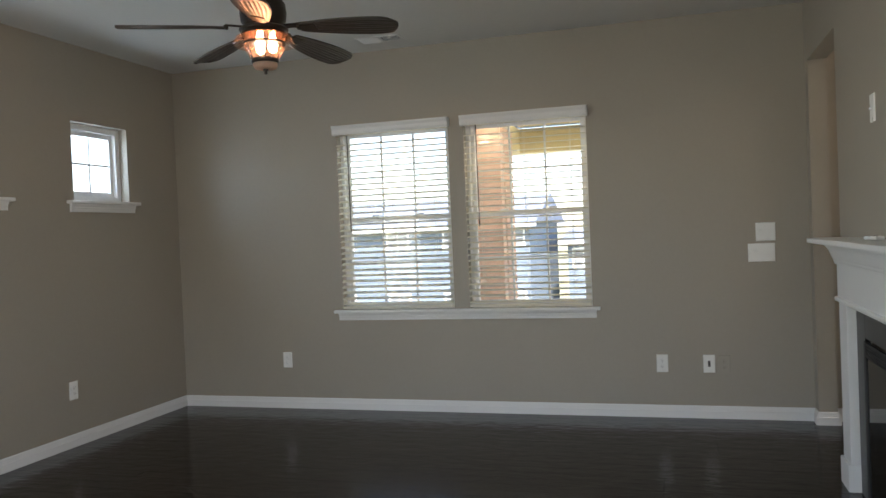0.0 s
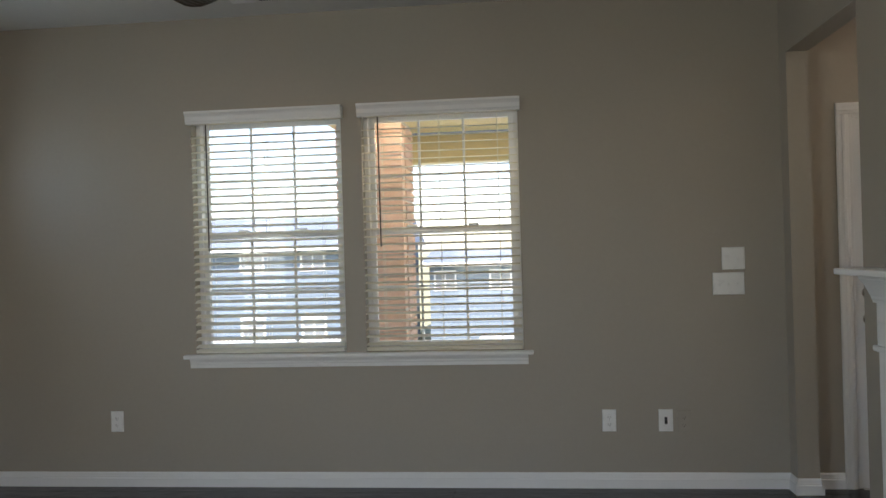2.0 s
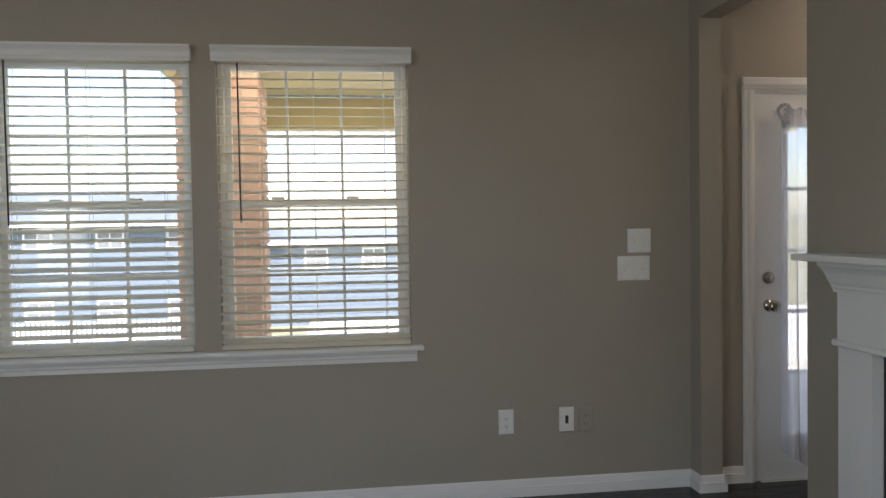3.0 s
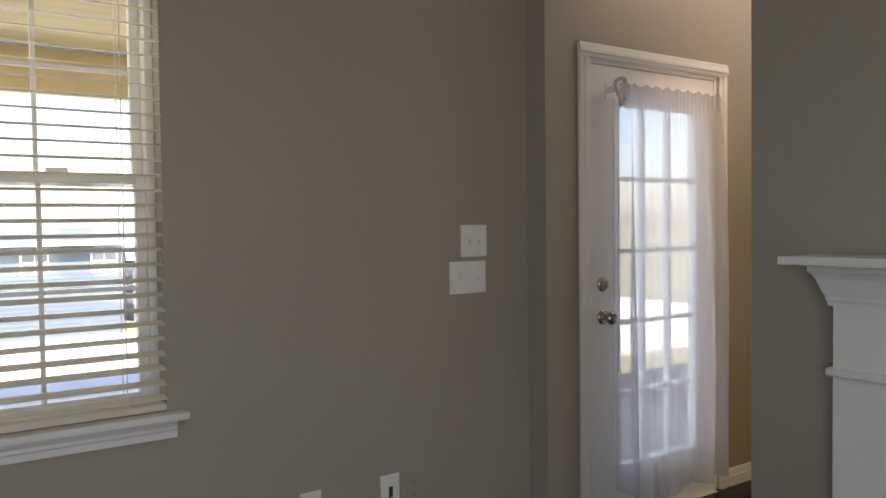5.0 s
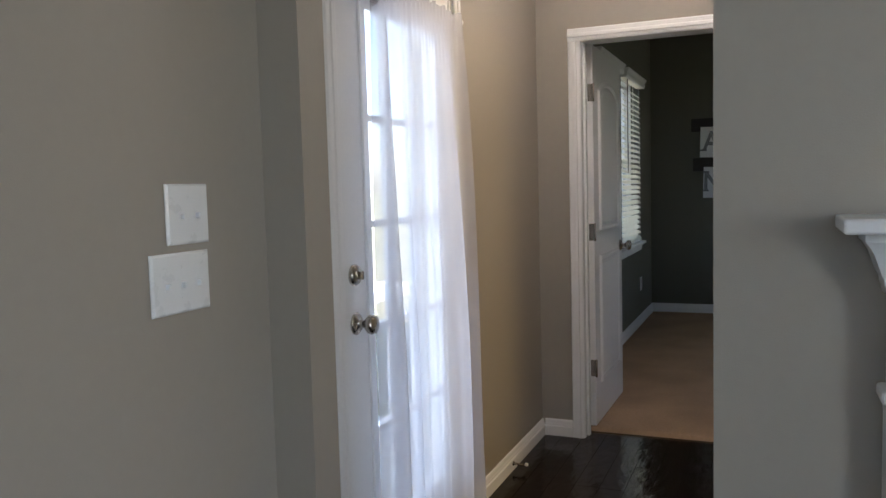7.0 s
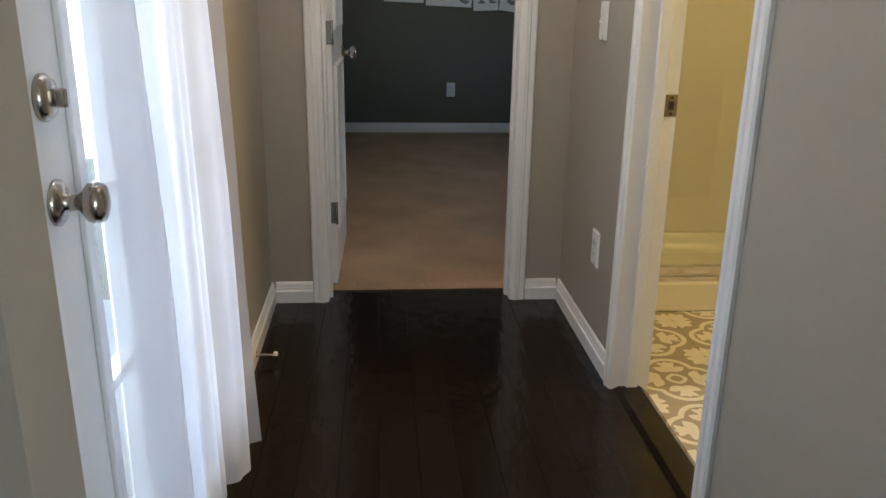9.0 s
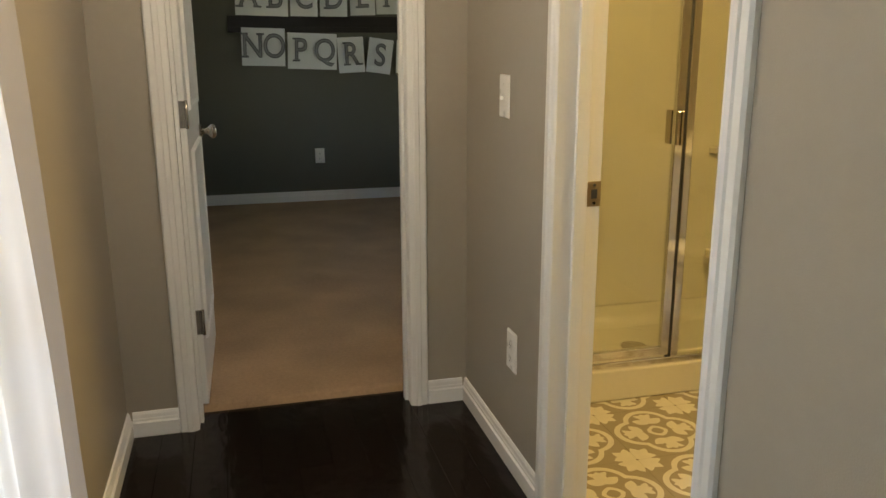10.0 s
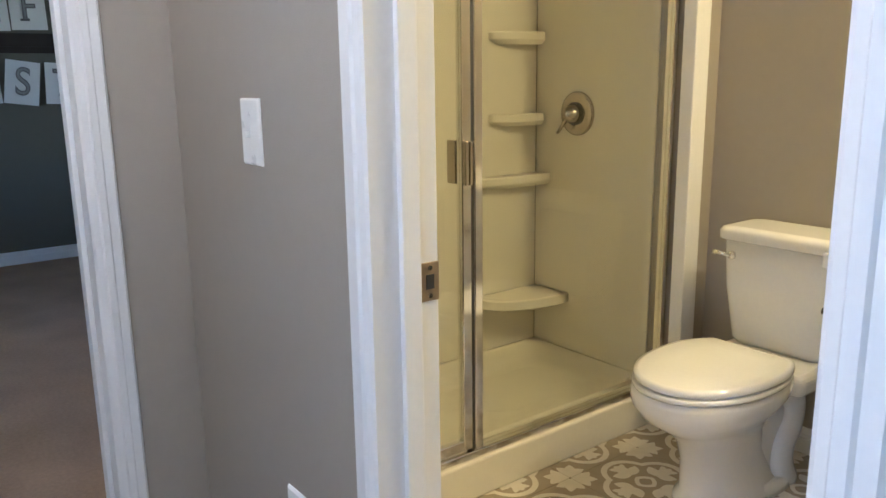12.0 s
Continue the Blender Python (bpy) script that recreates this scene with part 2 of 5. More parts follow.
def mesh_of(name, bm, mat, recalc=True):
    if recalc:
        bmesh.ops.recalc_face_normals(bm, faces=bm.faces)
    me = bpy.data.meshes.new(name)
    bm.to_mesh(me)
    bm.free()
    if mat:
        me.materials.append(mat)
    return me


def part(name, bm, mat, parent, label=""):
    ob = new(name, mesh_of(name, bm, mat))
    ob.parent = parent
    if label:
        tagged(ob, label)
    return ob


def thing(name, label, category, m=None, group="", kind=""):
    ob = new(name)
    ob.empty_display_size = 0.1
    if m is not None:
        ob.matrix_basis = m
    return tagged(ob, label, category, group, kind)


def solid(name, bm, mat, label, category, kind="", group="", m=None):
    ob = new(name, mesh_of(name, bm, mat))
    if m is not None:
        ob.matrix_basis = m
    return tagged(ob, label, category, group, kind)


def wall(name, axis, lo, hi, u0, u1, z0, z1, openings, mat, label):
    """A wall between lo and hi across axis, from u0 to u1 along it, with openings (u0, u1, z0, z1) through it."""
    bm = bmesh.new()
    edges = sorted({u0, u1, *[o[0] for o in openings], *[o[1] for o in openings]})
    for a, b in zip(edges, edges[1:]):
        spans, z = [], z0
        for o in sorted([o for o in openings if o[0] < b - 1e-6 and o[1] > a + 1e-6], key=lambda o: o[2]):
            if o[2] > z:
                spans.append((z, o[2]))
            z = o[3]
        if z < z1:
            spans.append((z, z1))
        for s, e in spans:
            if axis == 'y':
                box(bm, a, lo, s, b, hi, e)
            else:
                box(bm, lo, a, s, hi, b, e)
    bmesh.ops.remove_doubles(bm, verts=bm.verts, dist=1e-5)
    seen = {}
    for f in bm.faces:
        seen.setdefault(tuple(sorted(v.index for v in f.verts)), []).append(f)
    bm.verts.index_update()
    seen = {}
    for f in bm.faces:
        seen.setdefault(tuple(sorted(v.index for v in f.verts)), []).append(f)
    inner = [f for fs in seen.values() if len(fs) > 1 for f in fs]
    bmesh.ops.delete(bm, geom=inner, context='FACES')
    return solid(name, bm, mat, label, "wall", "structure")


# ---- large structure ----
H = 2.803            # ceiling height
FZ = 0.018           # top of the hardwood
WIN = [(-3.375, -2.465), (-2.345, -1.435)]
WZ0, WZ1 = 0.80, 2.215
DOOR = (0.355, 1.245, 2.075)
BEDWIN = (4.85, 5.75)
BEDWIN2 = (3.78, 4.68)
SMALL = [(-1.19, -0.61), (-2.40, -1.82)]
EX = 0.17            # outer wall thickness

wall("wall_north", 'y', 0, EX, -4.845 - EX, 2.475, 0, H + 0.1, [(a, b, WZ0, WZ1) for a, b in WIN] + [(DOOR[0], DOOR[1], 0, DOOR[2])], WALL,
     "greige painted outer wall with two windows and glazed door")
wall("wall_north_bedroom", 'y', 0, EX, 2.475, 6.65, 0, H + 0.1, [(a, b, 0.80, 2.215) for a, b in (BEDWIN, BEDWIN2)], BEDWALL, "dark grey bedroom outer wall with window")
# the large opening from y -6.6 to -4.6 is added for the side lamp
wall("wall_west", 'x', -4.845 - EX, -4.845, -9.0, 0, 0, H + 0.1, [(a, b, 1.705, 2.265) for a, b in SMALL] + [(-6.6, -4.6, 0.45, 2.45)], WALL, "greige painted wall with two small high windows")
# unseen rear wall; its wide opening is added to hold the back lamp
wall("wall_south", 'y', -9.15, -9.0, -4.845 - EX, 0.12, 0, H + 0.1, [(-2.65, -0.25, 0.45, 2.45)], WALL, "greige painted rear wall with wide opening added for a fill lamp")
# the opening from y -7.6 to -5.6 is added for the east lamp
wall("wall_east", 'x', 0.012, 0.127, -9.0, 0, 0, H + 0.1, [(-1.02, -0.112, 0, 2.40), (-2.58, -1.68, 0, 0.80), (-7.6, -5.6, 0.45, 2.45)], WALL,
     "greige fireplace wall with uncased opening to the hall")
wall("wall_hall_south", 'y', -1.30, -1.187, 0.127, 2.415, 0, H + 0.1, [(0.896, 1.619, 0, 2.064)], WALL, "greige hall wall with bathroom doorway")
wall("wall_hall_end", 'x', 2.415, 2.475, -1.30, 0, 0, H + 0.1, [(-0.994, -0.211, 0, 2.064)], WALL, "greige hall end wall with bedroom doorway")
wall("wall_bedroom_west", 'x', 2.475, 2.535, -1.187, 0, 0, H + 0.1, [(-0.994, -0.211, 0, 2.064)], BEDWALL, "dark grey bedroom wall round the doorway")
wall("wall_bedroom_jog", 'y', -1.30, -1.187, 2.475, 3.16, 0, H + 0.1, [], BEDWALL, "dark grey short bedroom wall")
wall("wall_bedroom_shower", 'x', 3.06, 3.16, -3.9, -1.30, 0, H + 0.1, [], BEDWALL, "dark grey bedroom wall behind the shower")
wall("wall_bedroom_east", 'x', 6.50, 6.65, -3.9, 0, 0, H + 0.1, [], BEDWALL, "dark grey far bedroom wall")
# unseen wall, with an opening added for the bedroom lamp
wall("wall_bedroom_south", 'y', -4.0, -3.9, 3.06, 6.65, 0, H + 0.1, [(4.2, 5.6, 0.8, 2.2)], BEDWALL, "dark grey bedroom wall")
wall("wall_bathroom_south", 'y', -3.12, -3.0, 0.127, 3.06, 0, H + 0.1, [], WALL, "greige bathroom wall behind the toilet")
wall("wall_bathroom_partition", 'y', -3.0, -2.88, 2.235, 3.06, 0, H + 0.1, [], WALL, "greige partition at the end of the shower")

solid("ceiling", boxes((-4.845, -9.0, H, 0.012, 0, H + 0.06)), CEIL, "white painted living room ceiling", "ceiling", "structure")
solid("ceiling_hall", boxes((0.127, -1.187, H, 2.415, 0, H + 0.06)), CEIL, "white painted hall ceiling", "ceiling", "structure")
solid("ceiling_bedroom", boxes((2.535, -3.9, H, 6.50, 0, H + 0.06)), CEIL, "white painted bedroom ceiling", "ceiling", "structure")
solid("ceiling_bathroom", boxes((0.127, -3.0, 2.60, 3.06, -1.30, 2.66)), CEIL, "white painted bathroom ceiling", "ceiling", "structure")
# unseen flat slab, added to keep sun and sky off the rooms
solid("roof", boxes((-5.6, -9.8, H + 0.12, 7.2, 0.75, H + 0.3)), ROOF, "dark shingled roof slab over the house, added to shade it", "roof", "structure")

solid("carpet_edge", extrude(bmesh.new(), [(0, 0), (0.036, 0), (0.036, 0.060), (0.016, 0.055), (0.003, 0.040), (0, 0.038)], (2.5405, -0.99, -0.02), (2.5405, -0.214, -0.02), (1, 0, 0), (0, 0, 1)), CARPET,
      "rolled beige carpet edge at the doorway", "carpet", "structure")
solid("floor_bedroom", boxes((2.575, -3.9, -0.10, 6.50, 0, 0.04)), CARPET, "beige carpet floor with vacuum marks", "carpet", "structure")


# ---- baseboards and casings ----
BASE = [(0, 0), (0.016, 0), (0.016, 0.050), (0.0105, 0.055), (0.0105, 0.062), (0.0085, 0.066), (0.0075, 0.078), (0.004, 0.086), (0, 0.087)]


def baseboard(a, b, normal, z=FZ):
    bm = extrude(bmesh.new(), BASE, (*a, z), (*b, z), (*normal, 0), (0, 0, 1))
    return solid("baseboard", bm, TRIM, "white painted wooden baseboard", "baseboard", "structure")


baseboard((-4.845, -0.001), (0.011, -0.001), (0, -1))
baseboard((-4.844, -9.0), (-4.844, -0.016), (1, 0))
baseboard((0.011, -0.016), (0.011, -0.129), (-1, 0))
baseboard((0.0115, -0.113), (0.128, -0.113), (0, -1))
baseboard((0.128, -0.001), (0.296, -0.001), (0, -1))
baseboard((0.128, -0.129), (0.128, -0.017), (1, 0))
baseboard((1.318, -0.001), (2.414, -0.001), (0, -1))
baseboard((2.414, -0.017), (2.414, -0.165), (-1, 0))
baseboard((2.414, -1.04), (2.414, -1.170), (-1, 0))
baseboard((2.414, -1.186), (1.665, -1.186), (0, 1))
baseboard((0.850, -1.186), (0.128, -1.186), (0, 1))
baseboard((0.011, -1.003), (0.011, -1.29), (-1, 0))
baseboard((-0.004, -1.019), (0.128, -1.019), (0, 1))
baseboard((0.011, -3.0), (0.011, -8.9), (-1, 0))
baseboard((6.499, -3.9), (6.499, -0.001), (-1, 0), 0.039)
baseboard((2.536, -0.001), (6.482, -0.001), (0, -1), 0.039)
baseboard((2.234, -2.999), (1.56, -2.999), (0, 1), 0.0)
baseboard((2.234, -2.983), (2.234, -2.935), (-1, 0), 0.0)

CASE = [(0, 0), (0.064, 0), (0.064, 0.010), (0.058, 0.016), (0.040, 0.017), (0.036, 0.021), (0.022, 0.022), (0.018, 0.017), (0.006, 0.014), (0, 0.010)]


def casing(name, a, b, top, along, out, base):
    """White casing round a doorway from a to b along a wall line; out points into the room."""
    al, o = Vector((*along, 0)), Vector((*out, 0))
    root = thing(name, "white painted door casing with stepped profile", "door casing", kind="structure")
    p0, p1 = Vector((*base, 0)) + al * a, Vector((*base, 0)) + al * b
    up = Vector((0, 0, 1))
    w = 0.064
    part("side_casing", extrude(bmesh.new(), CASE, p0, p0 + up * top, -al, o), TRIM, root)
    part("side_casing", extrude(bmesh.new(), CASE, p1, p1 + up * top, al, o), TRIM, root)
    part("head_casing", extrude(bmesh.new(), CASE, p0 - al * w + up * (top + 0.0005), p1 + al * w + up * (top + 0.0005), up, o), TRIM, root)
    return root


def jambs(root, axis, lo, hi, a, b, top, stop_at):
    """Jamb boards and stop strips lining a doorway through a wall."""
    t = 0.018
    for s, e in ((a, a + t), (b - t, b)):
        q = (s, lo, 0.0, e, hi, top) if axis == 'y' else (lo, s, 0.0, hi, e, top)
        part("jamb", rbox(*q, 0.002), TRIM, root)
    q = (a + t, lo, top - t, b - t, hi, top) if axis == 'y' else (lo, a + t, top - t, hi, b - t, top)
    part("head_jamb", rbox(*q, 0.002), TRIM, root)
    for s, e in ((a + t, a + t + 0.012), (b - t - 0.012, b - t)):
        q = (s, stop_at, 0.0, e, stop_at + 0.035, top - t) if axis == 'y' else (stop_at, s, 0.0, stop_at + 0.035, e, top - t)
        part("door_stop_strip", rbox(*q, 0.002), TRIM, root)


bath_case = casing("bathroom_door_casing", 0.915, 1.60, 2.045, (1, 0), (0, 1), (0, -1.1865))
jambs(bath_case, 'y', -1.303, -1.184, 0.897, 1.618, 2.063, -1.262)
strike = thing("strike_plate", "worn brass-coloured latch strike plate on the jamb", "strike plate")
bm = rbox(1.5965, -1.302, 0.898, 1.5995, -1.266, 0.962, 0.001)
part("plate", bm, STRIKE, strike)
part("latch_hole", rbox(1.5955, -1.292, 0.918, 1.5975, -1.276, 0.942, 0.0005), SLOT, strike)
for z in (0.907, 0.953):
    part("screw", lathe(bmesh.new(), [(0.004, 0), (0.004, 0.0015)], (1.5965, -1.284, z), Matrix.Rotation(-math.pi / 2, 4, 'Y'), 10), NICKEL, strike)
threshold = solid("door_threshold", extrude(bmesh.new(), [(0, 0), (0.118, 0), (0.118, FZ + 0.001), (0.10, FZ + 0.010), (0.03, FZ + 0.010), (0.004, 0.006)], (0.916, -1.305, 0.0), (1.599, -1.305, 0.0), (0, 1, 0), (0, 0, 1)),
                  FLOORWOOD, "dark wooden transition strip at the bathroom door", "threshold", "structure")
bed_case = casing("bedroom_door_casing", -0.975, -0.23, 2.045, (0, 1), (-1, 0), (2.4145, 0))
jambs(bed_case, 'x', 2.412, 2.538, -0.993, -0.212, 2.063, 2.455)
door_case = casing("porch_door_casing", 0.362, 1.252, 2.065, (1, 0), (0, -1), (0, -0.0005))


# ---- panelled inner doors ----
def knob_set(parent, place, direction, mat=NICKEL):
    """Round knob with rose on one face; direction is the way it points."""
    q = Vector(direction).to_track_quat('Z', 'Y').to_matrix().to_4x4()
    root = part("door_knob", lathe(bmesh.new(), [(0.033, 0), (0.033, 0.004), (0.026, 0.010), (0.012, 0.013), (0.011, 0.030), (0.018, 0.036), (0.027, 0.044), (0.030, 0.054), (0.026, 0.064), (0.012, 0.069), (0.0, 0.070)], place, q, 28),
                mat, parent, "brushed nickel round knob")
    return root


def panel_door(name, label, m, width, height=2.02, thick=0.035, hinge_side=True):
    """A two-panel moulded door; its local x runs from the hinges, its faces look along y."""
    root = thing(name, label, "door", m)
    part("door_leaf", rbox(0, -thick / 2, 0.012, width, thick / 2, height, 0.003), TRIM, root)
    for z0, z1, arch in ((0.22, 0.92, False), (1.05, 1.86, True)):
        for side in (-1, 1):
            bm = bmesh.new()
            y0 = side * thick / 2
            def outline(inset, y):
                a, b, c, d = 0.115 + inset, width - 0.115 - inset, z0 + inset, z1 - inset
                pts = [(a, y, c), (b, y, c)]
                if arch:
                    n = 12
                    for i in range(n + 1):
                        s = i / n
                        pts.append((b + (a - b) * s, y, d - 0.06 * (1 - math.sin(math.pi * s)) * (0.2 + 0.8 * abs(2 * s - 1))))
                else:
                    pts += [(b, y, d), (a, y, d)]
                return pts
            rings = [outline(0, y0 - side * 0.001), outline(0.008, y0 + side * 0.011), outline(0.018, y0 + side * 0.011), outline(0.028, y0 + side * 0.002), outline(0.050, y0 + side * 0.008)]
            loft(bm, rings, cap=True, smooth=False)
            part("moulded_panel", bm, TRIM, root)
    return root


bed_door = panel_door("bedroom_door", "white two-panel bedroom door standing open", pose(2.557, -0.241, 0.030, 0, 0, -0.8), 0.74)
for z in (0.325, 1.05, 1.775):
    h = part("hinge", boxes((-0.0025, -0.0175, z - 0.045, -0.0002, 0.010, z + 0.045), bevel=0.002), NICKEL, bed_door, "brushed nickel butt hinge")
    part("hinge_pin", rod(bmesh.new(), (-0.004, -0.0205, z - 0.047), (-0.004, -0.0205, z + 0.047), 0.0055), NICKEL, h)
knob_set(bed_door, (0.68, -0.0175, 0.93), (0, -1, 0))
knob_set(bed_door, (0.68, 0.0175, 0.93), (0, 1, 0))


# ---- windows with blinds ----
def sash_window(name, label, m, width, height, cols=3, rows=4, single=False):
    """Vinyl window; local x along the wall, z up from the sill, y outward."""
    root = thing(name, label, "window", m, kind="structure")
    f = 0.045 if single else 0.026
    fr = part("window_frame", boxes((0, 0.07, 0, f, 0.16, height), (width - f, 0.07, 0, width, 0.16, height), (f, 0.07, 0, width - f, 0.16, f), (f, 0.07, height - f, width - f, 0.16, height), bevel=0.003), VINYL, root)
    halves = [(f, height - f, 0.10)] if single else [(f, height / 2 + 0.02, 0.085), (height / 2 - 0.02, height - f, 0.12)]
    for z0, z1, y in halves:
        s = 0.035 if single else 0.030
        sash = part("sash", boxes((f, y, z0, f + s, y + 0.03, z1), (width - f - s, y, z0, width - f, y + 0.03, z1), (f + s, y, z0, width - f - s, y + 0.03, z0 + s), (f + s, y, z1 - s, width - f - s, y + 0.03, z1), bevel=0.002), VINYL, root)
        x0, x1, a, b = f + s, width - f - s, z0 + s, z1 - s
        pane = part("pane", boxes((x0, y + 0.013, a, x1, y + 0.017, b)), PANE, sash)
        pane.visible_shadow = False
        n = rows if single else rows // 2
        for i in range(1, cols):
            x = x0 + (x1 - x0) * i / cols
            part("muntin", boxes((x - 0.0065, y + 0.006, a, x + 0.0065, y + 0.024, b)), VINYL, sash)
        for i in range(1, n):
            z = a + (b - a) * i / n
            part("muntin", boxes((x0, y + 0.007, z - 0.0065, x1, y + 0.023, z + 0.0065)), VINYL, sash)
        if not single and y < 0.1:
            for fx in (0.3, 0.7):
                part("sash_lock", rbox(width * fx - 0.03, y - 0.004, z1 - 0.002, width * fx + 0.03, y + 0.022, z1 + 0.012, 0.004), VINYL, sash)
    return root


def stool(name, m, a, b, z, label):
    """Window stool with an apron moulding under it; runs along local x at height z, y points outward."""
    root = thing(name, label, "window sill", m, kind="structure")
    part("window_stool", rbox(a, -0.052, z - 0.020, b, -0.0005, z + 0.004, 0.006, 3), TRIM, root)
    prof = [(0, 0), (0.014, 0), (0.014, 0.020), (0.018, 0.026), (0.018, 0.036), (0.026, 0.050), (0.026, 0.0555), (0, 0.0555)]
    part("apron", extrude(bmesh.new(), prof, (a + 0.03, -0.0005, z - 0.076), (b - 0.03, -0.0005, z - 0.076), (0, -1, 0), (0, 0, 1)), TRIM, root)
    return root


slat_profile = [(-0.025, 0.0003), (-0.0245, 0.0016), (-0.012, 0.0042), (0.0, 0.0052), (0.012, 0.0042), (0.0245, 0.0016), (0.025, 0.0003), (0.0245, -0.0009), (0.012, 0.0012), (0.0, 0.0020), (-0.012, 0.0012), (-0.0245, -0.0009)]


def blind(label, m, width, height, group, tilt=6.0, wand=True):
    """Horizontal faux-wood blind; local x along the wall, z up from the sill, y outward."""
    root = thing("window_blind", label, "blind", m, group)
    prof = [(0, 0), (0.012, 0), (0.014, 0.010), (0.018, 0.016), (0.018, 0.040), (0.024, 0.052), (0.032, 0.060), (0.032, 0.072), (0.0, 0.072)]
    val = part("valance", extrude(bmesh.new(), prof, (-0.014, -0.038, height - 0.045), (width + 0.014, -0.038, height - 0.045), (0, -1, 0), (0, 0, 1)), TRIM, root)
    for x in (-0.014, width + 0.002):
        part("valance_return", boxes((x, -0.0375, height - 0.045, x + 0.012, -0.0005, height + 0.026)), TRIM, val)
    part("headrail", rbox(0.006, -0.030, height - 0.045, width - 0.006, 0.022, height - 0.003, 0.002), BLIND, root)
    ca, sa = math.cos(radians(tilt)), math.sin(radians(tilt))
    p = [(u * ca - v * sa, u * sa + v * ca) for u, v in slat_profile]
    slat = mesh_of("slat", extrude(bmesh.new(), p, (0.005, 0, 0), (width - 0.005, 0, 0), (0, 1, 0), (0, 0, 1)), BLIND)
    count = int((height - 0.085) / 0.0445)
    for i in range(count):
        ob = new("slat", slat)
        ob.parent = root
        ob.matrix_basis = pose(random.uniform(-0.001, 0.001), 0.004, 0.046 + i * 0.0445 + random.uniform(-0.0012, 0.0012), random.uniform(-1.5, 1.5), random.uniform(-0.08, 0.08), 0)
    part("bottom_rail", rbox(0.005, -0.022, 0.008, width - 0.005, 0.030, 0.028, 0.004), BLIND, root)
    for fx in (0.13, 0.5, 0.87):
        for y in (-0.0235, 0.0325):
            part("ladder_cord", boxes((width * fx - 0.0012, y - 0.0008, 0.02, width * fx + 0.0012, y + 0.0008, height - 0.04)), BLIND, root)
    if wand:
        part("tilt_wand", rod(bmesh.new(), (0.105, -0.036, height - 0.05), (0.108, -0.036, height - 0.80), 0.004, 8), DARKWOOD, root, "dark thin tilt wand")
    return root


for i, (a, b) in enumerate(WIN):
    sash_window("window_%d" % (i + 1), "white vinyl double-hung window with grilles", pose(a, 0, WZ0), b - a, WZ1 - WZ0)
    blind("white horizontal blind with open slats and moulded valance", pose(a, 0, WZ0 + 0.004), b - a, WZ1 - WZ0 - 0.004, "living room blinds", 18.0 if i == 0 else 10.0)
stool("window_sill_1", Matrix.Identity(4), WIN[0][0] - 0.065, WIN[1][1] + 0.055, WZ0, "white wooden stool and apron under the window pair")
for i, (a, b) in enumerate(SMALL):
    sash_window("window_%d" % (i + 3), "small square white vinyl window with cross grille", pose(-4.845, a, 1.705, 0, 0, 90), b - a, 0.56, 2, 2, single=True)
    stool("window_sill_%d" % (i + 2), pose(-4.845, 0, 0, 0, 0, 90), a - 0.075, b + 0.075, 1.706, "white wooden stool and apron under the small window")
sash_window("window_5", "white vinyl double-hung bedroom window", pose(BEDWIN[0], 0, 0.80), BEDWIN[1] - BEDWIN[0], 1.415)
blind("white horizontal blind on the bedroom window", pose(BEDWIN[0], 0, 0.804), BEDWIN[1] - BEDWIN[0], 1.411, "bedroom blinds", 38.0)
sash_window("window_6", "white vinyl double-hung bedroom window", pose(BEDWIN2[0], 0, 0.80), BEDWIN2[1] - BEDWIN2[0], 1.415)
blind("white horizontal blind on the bedroom window", pose(BEDWIN2[0], 0, 0.804), BEDWIN2[1] - BEDWIN2[0], 1.411, "bedroom blinds", 38.0)
stool("window_sill_4", Matrix.Identity(4), BEDWIN2[0] - 0.06, BEDWIN[1] + 0.06, 0.80, "white wooden stool under the bedroom windows")


# ---- porch door with curtain ----
pd = thing("porch_door", "white glazed porch door with fifteen panes, closed", "door", pose(0, 0, 0), kind="structure")
X0, X1, ZT = 0.385, 1.227, 2.045
part("door_frame", boxes((0.356, -0.0004, 0, 0.383, 0.16, 2.072), (1.229, -0.0004, 0, 1.2445, 0.16, 2.072), (0.383, -0.0004, 2.047, 1.229, 0.16, 2.072), bevel=0.002), TRIM, pd)
GX0, GX1, GZ0, GZ1 = 0.545, 1.085, 0.26, 1.875
slab = part("door_leaf", boxes((X0, 0.006, 0.02, GX0, 0.05, ZT), (GX1, 0.006, 0.02, X1, 0.05, ZT), (GX0, 0.006, 0.02, GX1, 0.05, GZ0), (GX0, 0.006, GZ1, GX1, 0.05, ZT)), TRIM, pd)
lite = part("lite_frame", boxes((GX0 - 0.028, -0.004, GZ0 - 0.028, GX0 + 0.006, 0.006, GZ1 + 0.028), (GX1 - 0.006, -0.004, GZ0 - 0.028, GX1 + 0.028, 0.006, GZ1 + 0.028),
                                (GX0 + 0.006, -0.004, GZ0 - 0.028, GX1 - 0.006, 0.006, GZ0 + 0.006), (GX0 + 0.006, -0.004, GZ1 - 0.006, GX1 - 0.006, 0.006, GZ1 + 0.028), bevel=0.003), TRIM, pd)
pane = part("pane", boxes((GX0, 0.026, GZ0, GX1, 0.030, GZ1)), PANE, pd)
pane.visible_shadow = False
for i in (1, 2):
    x = GX0 + (GX1 - GX0) * i / 3
    part("muntin", boxes((x - 0.010, 0.012, GZ0, x + 0.010, 0.044, GZ1)), TRIM, pd)
for i in range(1, 5):
    z = GZ0 + (GZ1 - GZ0) * i / 5
    part("muntin", boxes((GX0, 0.013, z - 0.010, GX1, 0.043, z + 0.010)), TRIM, pd)
